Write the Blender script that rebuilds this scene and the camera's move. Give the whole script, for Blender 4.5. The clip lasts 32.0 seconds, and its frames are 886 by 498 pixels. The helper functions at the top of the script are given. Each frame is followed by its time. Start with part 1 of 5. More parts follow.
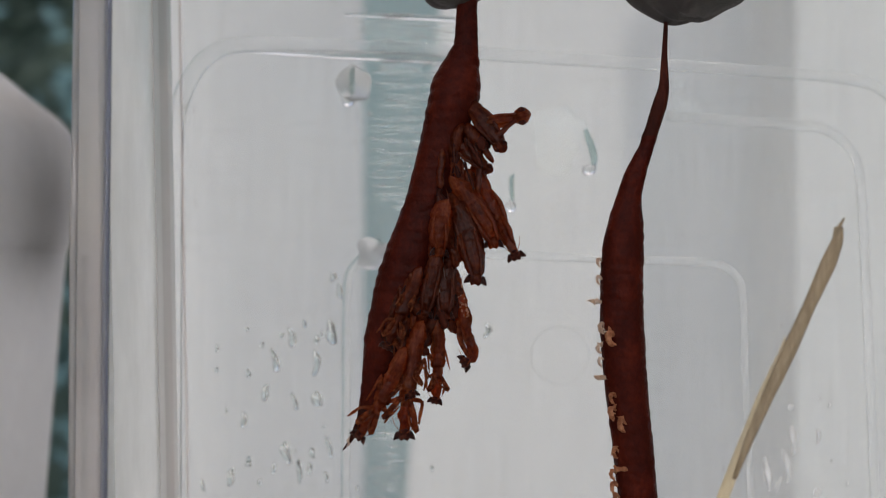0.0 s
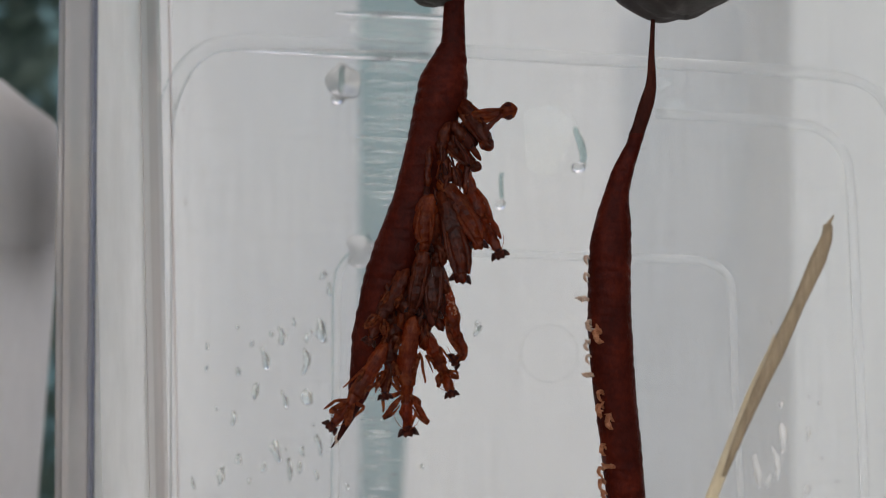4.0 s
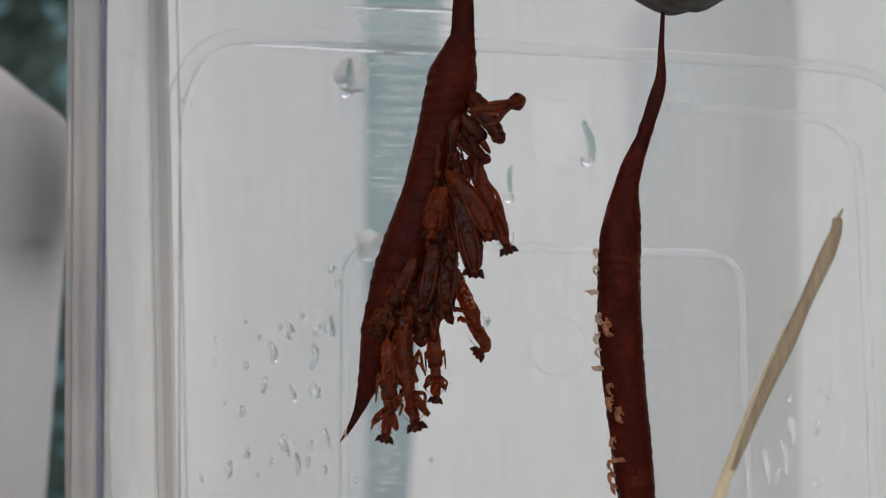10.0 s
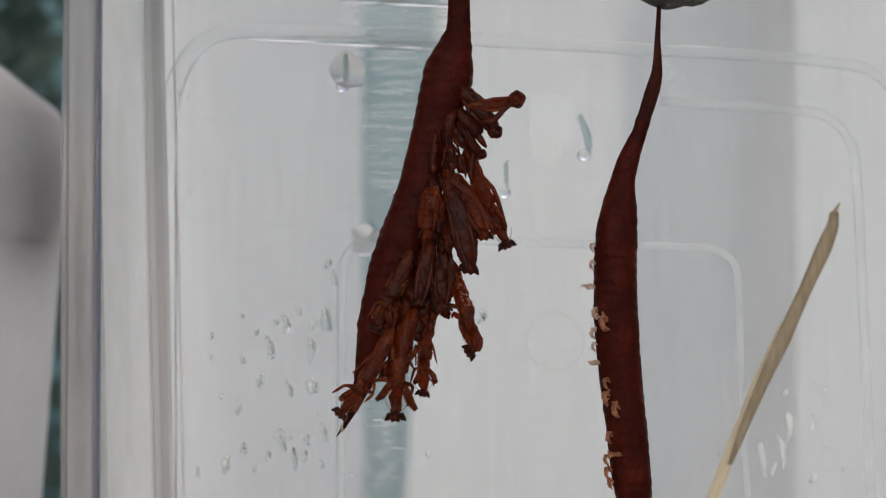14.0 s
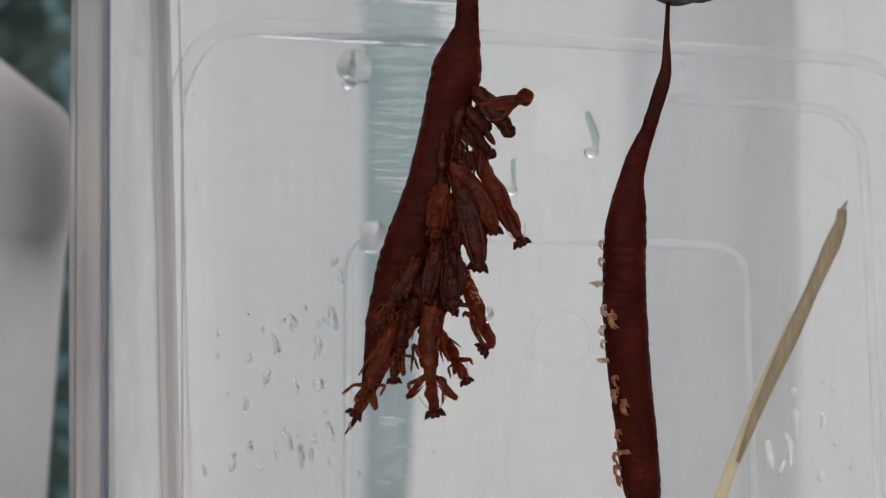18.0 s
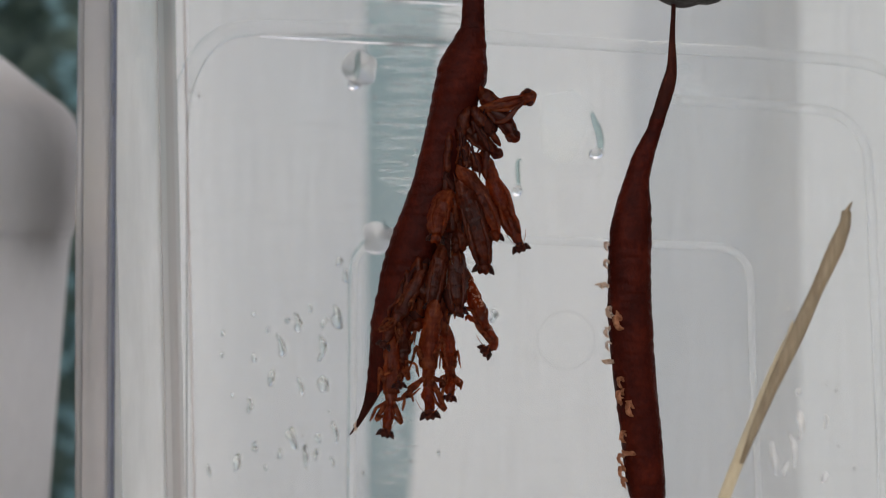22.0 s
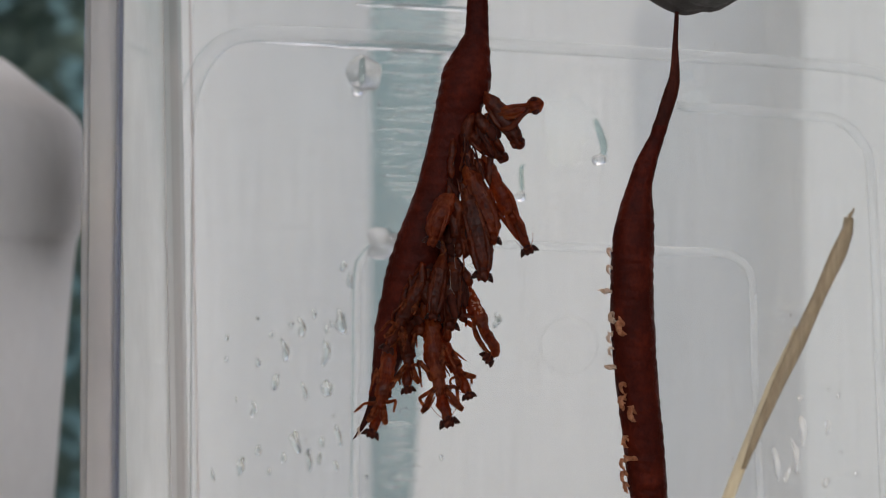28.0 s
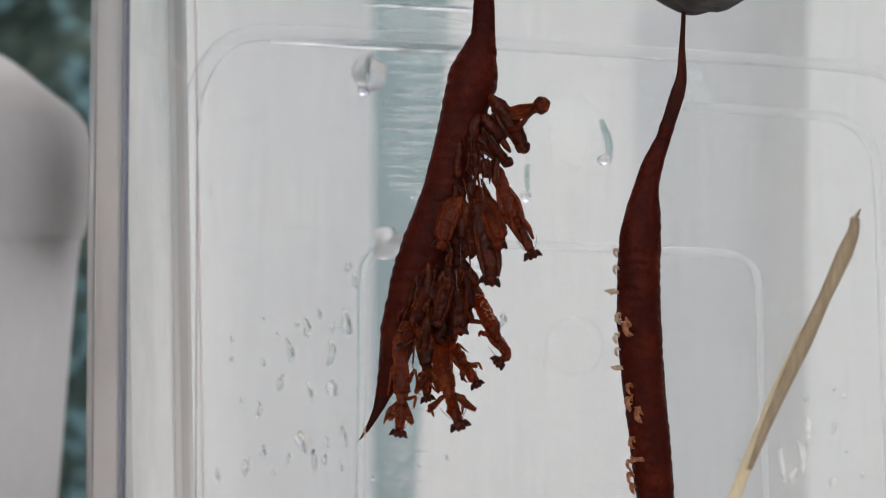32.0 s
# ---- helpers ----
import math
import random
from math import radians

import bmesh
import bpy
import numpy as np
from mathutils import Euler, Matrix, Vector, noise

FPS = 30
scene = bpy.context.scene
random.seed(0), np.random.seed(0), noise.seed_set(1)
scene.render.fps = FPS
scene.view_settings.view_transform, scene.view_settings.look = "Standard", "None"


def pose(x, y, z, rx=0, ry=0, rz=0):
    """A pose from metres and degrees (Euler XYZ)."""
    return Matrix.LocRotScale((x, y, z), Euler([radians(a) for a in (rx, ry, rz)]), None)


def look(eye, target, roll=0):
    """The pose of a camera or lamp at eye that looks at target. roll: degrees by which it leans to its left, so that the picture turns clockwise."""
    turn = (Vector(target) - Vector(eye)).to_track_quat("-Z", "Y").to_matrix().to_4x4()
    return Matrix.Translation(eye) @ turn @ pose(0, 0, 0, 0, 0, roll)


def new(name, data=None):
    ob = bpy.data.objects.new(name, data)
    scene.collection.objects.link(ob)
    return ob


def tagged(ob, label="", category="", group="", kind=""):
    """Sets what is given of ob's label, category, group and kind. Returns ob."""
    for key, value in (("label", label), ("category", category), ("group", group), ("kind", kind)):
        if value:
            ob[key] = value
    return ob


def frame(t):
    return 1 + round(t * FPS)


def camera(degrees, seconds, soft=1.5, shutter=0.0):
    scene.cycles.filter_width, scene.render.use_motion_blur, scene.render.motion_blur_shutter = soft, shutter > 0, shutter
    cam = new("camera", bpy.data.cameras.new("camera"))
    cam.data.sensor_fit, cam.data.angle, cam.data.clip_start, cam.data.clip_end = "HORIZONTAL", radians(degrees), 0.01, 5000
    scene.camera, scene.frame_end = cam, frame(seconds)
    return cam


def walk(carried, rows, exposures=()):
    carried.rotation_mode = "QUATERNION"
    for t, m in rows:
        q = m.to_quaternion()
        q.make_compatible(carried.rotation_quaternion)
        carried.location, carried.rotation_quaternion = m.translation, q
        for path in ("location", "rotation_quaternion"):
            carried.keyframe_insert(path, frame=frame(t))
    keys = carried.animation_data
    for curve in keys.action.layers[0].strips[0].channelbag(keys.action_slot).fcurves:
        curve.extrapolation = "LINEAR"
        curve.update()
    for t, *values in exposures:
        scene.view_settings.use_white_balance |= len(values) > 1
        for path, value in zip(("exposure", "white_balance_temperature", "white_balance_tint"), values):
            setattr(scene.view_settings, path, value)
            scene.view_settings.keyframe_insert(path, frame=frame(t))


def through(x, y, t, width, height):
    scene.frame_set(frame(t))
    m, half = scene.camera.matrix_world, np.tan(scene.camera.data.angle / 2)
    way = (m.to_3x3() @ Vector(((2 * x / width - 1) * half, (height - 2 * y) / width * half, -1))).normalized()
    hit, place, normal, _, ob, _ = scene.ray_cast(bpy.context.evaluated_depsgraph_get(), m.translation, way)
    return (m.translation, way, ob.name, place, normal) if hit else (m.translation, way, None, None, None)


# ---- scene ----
LENS = 32.0
cam = camera(LENS, 32.0, 1.1)
cam.data.dof.use_dof = True
cam.data.dof.focus_distance = 0.1380
cam.data.dof.aperture_fstop = 38.0
walk(cam, [
    (0, pose(-0.00003, -0.13670, 0.00001, 89.997, 0.013, -0.013)),
    (0.5, pose(0.00040, -0.13676, -0.00015, 90.022, -0.017, 0.026)),
    (1, pose(0.00033, -0.13682, -0.00015, 90.077, -0.117, 0.018)),
    (1.5, pose(0.00016, -0.13701, 0.00016, 90.027, -0.028, -0.020)),
    (2, pose(0.00023, -0.13686, 0.00006, 90.067, -0.083, 0.025)),
    (2.5, pose(0.00041, -0.13658, -0.00000, 90.061, -0.056, -0.013)),
    (3, pose(0.00040, -0.13668, 0.00012, 89.948, 0.009, -0.041)),
    (3.5, pose(0.00097, -0.13675, -0.00014, 89.958, 0.081, -0.033)),
    (5.5, pose(0.00099, -0.13671, -0.00010, 90.008, 0.114, -0.071)),
    (6, pose(0.00074, -0.13678, 0.00002, 90.030, 0.099, -0.121)),
    (6.5, pose(0.00093, -0.13702, -0.00026, 90.126, 0.101, -0.164)),
    (7, pose(0.00082, -0.13708, -0.00029, 90.176, 0.119, -0.105)),
    (7.5, pose(0.00078, -0.13699, -0.00017, 90.101, 0.137, 0.006)),
    (8, pose(0.00038, -0.13668, -0.00020, 90.098, 0.052, -0.028)),
    (8.5, pose(0.00030, -0.13646, 0.00008, 89.894, 0.145, 0.005)),
    (9, pose(0.00036, -0.13673, 0.00007, 89.836, 0.060, 0.056)),
    (9.5, pose(0.00053, -0.13678, -0.00016, 89.908, 0.062, 0.147)),
    (10, pose(0.00060, -0.13650, -0.00036, 89.815, 0.125, 0.136)),
    (10.5, pose(0.00064, -0.13650, -0.00062, 89.793, 0.122, 0.139)),
    (11, pose(0.00067, -0.13639, -0.00027, 89.703, 0.134, 0.130)),
    (11.5, pose(0.00060, -0.13600, -0.00048, 89.685, 0.177, -0.015)),
    (12, pose(0.00074, -0.13595, -0.00042, 89.618, 0.096, 0.043)),
    (12.5, pose(0.00097, -0.13636, -0.00067, 89.679, 0.131, 0.102)),
    (13, pose(0.00077, -0.13629, -0.00069, 89.719, 0.175, 0.004)),
    (13.5, pose(0.00071, -0.13638, -0.00053, 89.685, 0.167, -0.014)),
    (14, pose(0.00071, -0.13638, -0.00042, 89.639, 0.202, 0.042)),
    (14.5, pose(0.00043, -0.13623, -0.00088, 89.762, 0.140, -0.049)),
    (16.5, pose(0.00087, -0.13608, -0.00111, 89.664, 0.282, 0.088)),
    (17, pose(0.00061, -0.13628, -0.00057, 89.551, 0.294, 0.090)),
    (17.5, pose(0.00057, -0.13620, -0.00086, 89.710, 0.149, 0.174)),
    (18, pose(-0.00002, -0.13600, -0.00040, 89.534, 0.219, 0.047)),
    (18.5, pose(0.00007, -0.13597, -0.00080, 89.647, 0.121, 0.126)),
    (19, pose(-0.00003, -0.13612, -0.00045, 89.533, 0.176, 0.101)),
    (19.5, pose(0.00019, -0.13618, -0.00062, 89.697, 0.088, 0.178)),
    (20, pose(0.00021, -0.13625, -0.00041, 89.644, 0.205, 0.120)),
    (20.5, pose(-0.00007, -0.13623, -0.00067, 89.689, 0.110, 0.057)),
    (21, pose(0.00005, -0.13624, -0.00040, 89.621, 0.125, 0.176)),
    (21.5, pose(-0.00013, -0.13604, -0.00042, 89.596, 0.140, 0.103)),
    (22, pose(-0.00043, -0.13614, -0.00022, 89.500, 0.099, 0.074)),
    (22.5, pose(0.00005, -0.13618, -0.00015, 89.503, 0.150, 0.131)),
    (23, pose(-0.00004, -0.13612, -0.00029, 89.625, 0.047, 0.105)),
    (23.5, pose(0.00001, -0.13632, -0.00047, 89.711, 0.052, 0.091)),
    (24, pose(0.00001, -0.13647, 0.00005, 89.555, 0.157, 0.126)),
    (24.5, pose(0.00023, -0.13627, -0.00052, 89.696, 0.065, 0.189)),
    (25, pose(-0.00014, -0.13620, -0.00028, 89.565, 0.157, 0.126)),
    (25.5, pose(-0.00041, -0.13636, -0.00012, 89.471, 0.157, 0.158)),
    (27.5, pose(-0.00061, -0.13691, -0.00003, 89.673, -0.093, 0.234)),
    (28, pose(-0.00039, -0.13683, -0.00015, 89.672, -0.076, 0.224)),
    (28.5, pose(-0.00036, -0.13680, -0.00009, 89.582, -0.005, 0.234)),
    (29, pose(-0.00075, -0.13691, -0.00001, 89.640, -0.091, 0.252)),
    (29.5, pose(-0.00084, -0.13705, 0.00033, 89.569, -0.060, 0.296)),
    (30, pose(-0.00041, -0.13687, -0.00024, 89.753, -0.081, 0.347)),
    (30.5, pose(-0.00040, -0.13714, 0.00017, 89.639, -0.062, 0.344)),
    (31, pose(-0.00046, -0.13697, -0.00009, 89.765, -0.127, 0.360)),
    (31.5, pose(-0.00061, -0.13689, 0.00017, 89.611, -0.057, 0.309)),
    (32, pose(-0.00083, -0.13658, 0.00002, 89.617, -0.095, 0.274)),
], [
    (0, 0.21, 7000, 16), (28.2, 0.21, 7000, 16), (28.6, 0.38, 7000, 16), (29, 0.65, 7030, 16), (29.5, 0.86, 7050, 16),
    (30.3, 0.87, 7050, 16), (31, 0.78, 7050, 16), (31.5, 0.48, 7000, 16), (32, 0.44, 7000, 16),

])

MM = 0.001


def mm(x, y, z):
    return Vector((x * MM, y * MM, z * MM))


def hang(x, y, z, hx, hy, hz, twist=0):
    """The pose of a thing that hangs from its tail towards its head, both in millimetres."""
    tail, head = mm(x, y, z), mm(hx, hy, hz)
    up = (tail - head).normalized()
    side = Vector((0, 1, 0)).cross(up).normalized()
    back = up.cross(side)
    turn = Matrix((side, back, up)).transposed().to_4x4()
    return Matrix.Translation(tail) @ turn @ pose(0, 0, 0, 0, 0, twist)


# ---- world, sun, room light ----
SUN_UP, SUN_TURN = 42, 14
world = bpy.data.worlds.new("daylight")
scene.world = world
world.use_nodes = True
sky = world.node_tree.nodes.new("ShaderNodeTexSky")
sky.sky_type, sky.sun_disc = "NISHITA", False
sky.sun_elevation, sky.sun_rotation = radians(SUN_UP), radians(SUN_TURN)
world.node_tree.links.new(sky.outputs[0], world.node_tree.nodes["Background"].inputs[0])
world.node_tree.nodes["Background"].inputs[1].default_value = 0.15
sun = new("sun", bpy.data.lights.new("sun", "SUN"))
sun.data.energy, sun.data.angle, sun.data.color = 1.25, radians(2.0), (1.0, 0.96, 0.9)
a, e = radians(SUN_TURN), radians(SUN_UP)
sun.matrix_world = look(Vector((math.sin(a) * math.cos(e), math.cos(a) * math.cos(e), math.sin(e))) * 5, (0, 0, 0))


# area lamp added at the unseen south opening to light the fronts
south_light = new("south_window_light", bpy.data.lights.new("south_window_light", "AREA"))
south_light.data.shape, south_light.data.size, south_light.data.size_y = "RECTANGLE", 2.4, 1.0
south_light.data.energy, south_light.data.color = 19.0, (0.98, 0.985, 0.97)
south_light.matrix_world = look((-0.2, -2.19, 0.95), (-0.1, 0, 0.2))


# ---- materials ----
class Mat:
    """A node material built step by step."""

    def __init__(self, name):
        self.m = bpy.data.materials.new(name)
        self.m.use_nodes = True
        self.t = self.m.node_tree
        self.t.nodes.clear()
        self.out = self.t.nodes.new("ShaderNodeOutputMaterial")

    def n(self, kind, ins=(), **props):
        node = self.t.nodes.new("ShaderNode" + kind)
        if "operation" in props:
            node.operation = props["operation"]
        if "blend_type" in props:
            node.blend_type = props["blend_type"]
        for key, value in dict(ins).items():
            if isinstance(value, bpy.types.NodeSocket):
                self.t.links.new(value, node.inputs[key])
            elif isinstance(value, bpy.types.Node):
                self.t.links.new(value.outputs[0], node.inputs[key])
            else:
                node.inputs[key].default_value = value
        return node

    def coords(self, scale=(1, 1, 1)):
        c = self.n("TexCoord")
        return self.n("Mapping", {"Vector": c.outputs["Object"], "Scale": scale})

    def noise(self, size_mm, detail=4, stretch=(1, 1, 1), rough=0.55):
        c = self.coords(stretch)
        return self.n("TexNoise", {"Vector": c, "Scale": 1 / (size_mm * MM), "Detail": detail, "Roughness": rough})

    def ramp(self, fac, *stops):
        r = self.n("ValToRGB", {"Fac": fac})
        els = r.color_ramp.elements
        while len(els) < len(stops):
            els.new(0.5)
        for el, (at, col) in zip(els, stops):
            el.position, el.color = at, (*col, 1) if len(col) == 3 else col
        return r

    def bump(self, height, mm_deep, strength=1.0):
        return self.n("Bump", {"Height": height, "Distance": mm_deep * MM, "Strength": strength})

    def mix(self, fac, a, b):
        return self.n("MixShader", {0: fac, 1: a, 2: b})

    def done(self, shader):
        self.t.links.new(shader.outputs[0], self.out.inputs["Surface"])
        return self.m


def horny(name, dark, mid, light, thin, rough, streak=(1, 1, 0.25), size=1.2, gloss=0.12, glow=1.6, soft=0.12, ribs=0.0, grain=0.35, rings=0.0):
    """Chitin or hardened foam: streaked brown, and lets some light through."""
    k = Mat(name)
    coarse, fine = k.noise(size, 5, streak), k.noise(size * 0.17, 3, streak)
    sum_ = k.n("MixRGB", {"Fac": grain, "Color1": coarse.outputs[0], "Color2": fine.outputs[0]})
    col = k.ramp(sum_, (0.5 - soft, dark), (0.51, mid), (0.5 + soft, light))
    relief = sum_
    if rings:
        # the body's rings, darker at each joint
        hoops = k.n("TexWave", {"Vector": k.coords((0.08, 0.08, 1)), "Scale": 0.314 / (rings * MM), "Distortion": 1.6, "Detail": 2.0, "Detail Scale": 2.0})
        hoops.bands_direction = "Z"
        sum_ = k.n("MixRGB", {"Fac": 0.035, "Color1": sum_, "Color2": hoops.outputs[0]})
        col = k.ramp(sum_, (0.5 - soft, dark), (0.51, mid), (0.5 + soft, light))
        relief = sum_
    if ribs:
        # slanting growth rings
        lines = k.n("TexWave", {"Vector": k.coords((0.75, 0.3, 1)), "Scale": 0.314 / (ribs * MM), "Distortion": 9.0, "Detail": 3.0, "Detail Scale": 1.4})
        relief = k.n("MixRGB", {"Fac": 0.12, "Color1": sum_, "Color2": lines.outputs[0]})
        lines.bands_direction = "Z"
    bump = k.bump(relief, 0.3 if ribs else 0.3, 0.9)
    p = k.n("BsdfPrincipled", {"Base Color": col, "Roughness": rough, "Normal": bump, "IOR": 1.4, "Specular IOR Level": gloss})
    warm = [min(0.85, c * glow) for c in light]
    tint = k.ramp(sum_, (0.36, [(a + b) / 2 for a, b in zip(dark, warm)]), (0.55, warm))
    shine = k.n("BsdfTranslucent", {"Color": tint, "Normal": bump})
    return k.done(k.mix(thin, p, shine))


def clear_plastic(name, haze, colour=(0.9, 0.95, 0.94), scratch=0.0, grain=(0.12, 1, 1.6), ior=1.4, white=0.85, warm=(1, 1.02, 1.02), smear=0.0):
    """Thin clear plastic: what lies behind shows through, with some haze and a gloss at grazing angles."""
    k = Mat(name)
    fine = k.noise(2.0, 5, grain)
    lines = k.noise(1.1, 5, (0.12, 1, 1.3), 0.65)
    hazy = k.n("Math", {0: k.ramp(fine, (0.3, (haze * 0.85,) * 3), (0.7, (haze * 1.15,) * 3)), 1: 0.0}, operation="ADD")
    if scratch:
        s = k.ramp(lines, (0.55, (0, 0, 0)), (0.72, (scratch,) * 3))
        hazy = k.n("Math", {0: hazy, 1: s}, operation="ADD")
    if smear:
        # upright streaks of haze, broad and narrow
        for size, tall in ((4.0, 0.1), (0.9, 0.07)):
            run = k.ramp(k.noise(size, 4, (1, 1, tall), 0.6), (0.42, (0, 0, 0)), (0.75, (smear,) * 3))
            hazy = k.n("Math", {0: hazy, 1: run}, operation="ADD")
    bump = k.bump(fine, 0.02, 0.3)
    through_ = k.n("BsdfTransparent", {"Color": (*colour, 1)})
    milk = k.mix(0.75, k.n("BsdfDiffuse", {"Color": (*[0.95 * white * c for c in warm], 1)}), k.n("BsdfTranslucent", {"Color": (*[white * c for c in warm], 1)}))
    body = k.mix(hazy, through_, milk)
    gloss = k.n("BsdfGlossy", {"Color": (1, 1, 1, 1), "Roughness": 0.06, "Normal": bump})
    fres = k.n("Fresnel", {"IOR": ior})
    return k.done(k.mix(fres, body, gloss))


def solid_clear(name, ior, rough, colour, cloud=0.0):
    k = Mat(name)
    bump = k.bump(k.noise(0.9, 3), 0.03, 0.4)
    p = k.n("BsdfPrincipled", {"Base Color": (*colour, 1), "Roughness": rough, "IOR": ior, "Transmission Weight": 1.0, "Normal": bump})
    if not cloud:
        return k.done(p)
    milk = k.mix(0.7, k.n("BsdfDiffuse", {"Color": (0.85, 0.86, 0.86, 1)}), k.n("BsdfTranslucent", {"Color": (0.9, 0.92, 0.92, 1)}))
    return k.done(k.mix(cloud, p, milk))


def painted(name, dark, light, rough, size, deep=0.05, stretch=(1, 1, 1), through=0.0):
    k = Mat(name)
    n1, n2 = k.noise(size, 5, stretch), k.noise(size * 0.1, 3, stretch)
    both = k.n("MixRGB", {"Fac": 0.35, "Color1": n1.outputs[0], "Color2": n2.outputs[0]})
    col = k.ramp(both, (0.3, dark), (0.7, light))
    bump = k.bump(both, deep, 0.7)
    p = k.n("BsdfPrincipled", {"Base Color": col, "Roughness": rough, "Normal": bump})
    if not through:
        return k.done(p)
    return k.done(k.mix(through, p, k.n("BsdfTranslucent", {"Color": col, "Normal": bump})))


POD = horny("pod_foam", (0.016, 0.002, 0.0013), (0.046, 0.0054, 0.0026), (0.112, 0.0145, 0.006), 0.18, 0.42, (1, 1, 0.7), 1.8, gloss=0.09, glow=1.0, soft=0.27, ribs=1.1, grain=0.35)
POD_DARK = horny("pod_stalk", (0.014, 0.003, 0.002), (0.035, 0.007, 0.004), (0.085, 0.018, 0.009), 0.1, 0.55, (1, 1, 0.35), 1.6, gloss=0.1, glow=1.0, soft=0.24)
AMBER = horny("nymph_body", (0.024, 0.003, 0.0013), (0.09, 0.014, 0.0036), (0.32, 0.078, 0.019), 0.5, 0.22, (1, 1, 0.3), 1.1, 0.32, 1.9, 0.19, grain=0.4, rings=0.52)
AMBER_DARK = horny("nymph_dark_body", (0.014, 0.002, 0.001), (0.054, 0.0078, 0.0024), (0.2, 0.04, 0.011), 0.44, 0.22, (1, 1, 0.3), 1.1, 0.32, 1.9, 0.19, grain=0.4, rings=0.5)
LIMB = horny("nymph_limb", (0.03, 0.006, 0.002), (0.1, 0.02, 0.006), (0.34, 0.1, 0.032), 0.52, 0.25, (1, 1, 1), 0.5, 0.25, grain=0.25)
HEAD = horny("nymph_head", (0.018, 0.004, 0.003), (0.05, 0.012, 0.008), (0.13, 0.036, 0.02), 0.25, 0.35, (1, 1, 1), 0.3)
EYE = horny("nymph_eye", (0.01, 0.003, 0.0022), (0.028, 0.008, 0.0055), (0.075, 0.02, 0.012), 0.12, 0.3, (1, 1, 1), 0.2, 0.2)
FLAKE = horny("shed_skin", (0.45, 0.24, 0.14), (0.62, 0.42, 0.29), (0.8, 0.68, 0.56), 0.5, 0.5, (1, 1, 1), 0.5)
GLUE = painted("dark_wax", (0.006, 0.0045, 0.0045), (0.026, 0.019, 0.019), 0.55, 1.0, 0.5)
STRAW = painted("dry_straw", (0.7, 0.61, 0.45), (0.88, 0.81, 0.66), 0.6, 0.5, 0.06, (1, 1, 0.06), 0.58)
WALL_CLEAR = clear_plastic("back_plastic", 0.08, (0.97, 0.98, 0.98), 0.05, (0.7, 1, 0.12), 1.18, smear=0.045)
SIDE_CLEAR = clear_plastic("side_plastic", 0.92, (0.99, 0.995, 0.99), 0.0, (0.12, 0.12, 0.12), 1.25, 0.97)
SCUFF = clear_plastic("scuffed_plastic", 0.26, (0.97, 0.99, 0.99), ior=1.2, white=0.95)
RIM_CLEAR = clear_plastic("rim_plastic", 0.45, (0.76, 0.69, 0.66), 0.0, (0.12, 0.12, 0.12))
FRINGE_CLEAR = clear_plastic("fringe_plastic", 0.2, (0.55, 0.6, 0.74), 0.0, (1, 1, 0.3))
CORNER_CLEAR = clear_plastic("corner_plastic", 0.85, (0.86, 0.81, 0.8), 0.0, (0.15, 0.15, 0.04), 1.1, 0.8, (1, 0.95, 0.93))
CORNER_EDGE = clear_plastic("corner_edge_plastic", 0.85, (0.9, 0.87, 0.86), 0.0, (0.15, 0.15, 0.04), 1.1, 0.9, (1, 0.98, 0.97))
HAZE_CLEAR = clear_plastic("hazy_plastic", 0.1, (0.98, 0.99, 0.99), ior=1.15, white=0.95)
LIP_CLEAR = solid_clear("lip_plastic", 1.45, 0.08, (1, 1, 1))
JAR_LUMP = painted("grey_lump", (0.06, 0.055, 0.055), (0.1, 0.09, 0.09), 0.8, 6, 0.4)
FILM = clear_plastic("wet_film", 0.05, (0.99, 0.99, 0.99))
BEAD = solid_clear("ridge_plastic", 1.07, 0.2, (0.99, 1, 1), 0.14)
SHEATH = painted("brown_straw", (0.31, 0.23, 0.15), (0.54, 0.43, 0.29), 0.65, 0.5, 0.08, (1, 1, 0.06), 0.3)
FLAKE_WARM = horny("shed_skin_warm", (0.2, 0.065, 0.03), (0.36, 0.15, 0.08), (0.56, 0.3, 0.18), 0.35, 0.5, (1, 1, 1), 0.5)
DUST = painted("dust", (0.36, 0.35, 0.34), (0.5, 0.49, 0.47), 0.9, 0.3)
WATER_PALE = solid_clear("milky_water", 1.33, 0.08, (1, 1, 1), 0.5)
WATER = solid_clear("water", 1.33, 0.0, (0.86, 0.92, 0.93), 0.03)
# grey-green tint stands in for the dark garden refracted in the runs
WATER_TINTED = solid_clear("tinted_water", 1.33, 0.02, (0.62, 0.76, 0.75))
JAR = painted("frosted_plastic", (0.66, 0.66, 0.67), (0.75, 0.755, 0.76), 0.5, 14, 0.1, (1, 1, 0.4), 0.9)
JAR_MARK = painted("grey_print", (0.2, 0.2, 0.21), (0.3, 0.3, 0.31), 0.6, 2)
CLOTH = painted("white_cloth", (0.8, 0.81, 0.81), (0.84, 0.85, 0.85), 0.9, 40, 0.1, (1, 1, 0.2), 0.72)
CLOTH_THIN = painted("thin_white_cloth", (0.82, 0.83, 0.82), (0.86, 0.87, 0.86), 0.9, 40, 0.1, (1, 1, 0.2), 0.77)
PAINT = painted("room_paint", (0.74, 0.72, 0.69), (0.82, 0.8, 0.77), 0.8, 120, 0.3)
WOOD = painted("sill_wood", (0.62, 0.6, 0.56), (0.72, 0.7, 0.66), 0.5, 20, 0.1, (0.1, 1, 1))
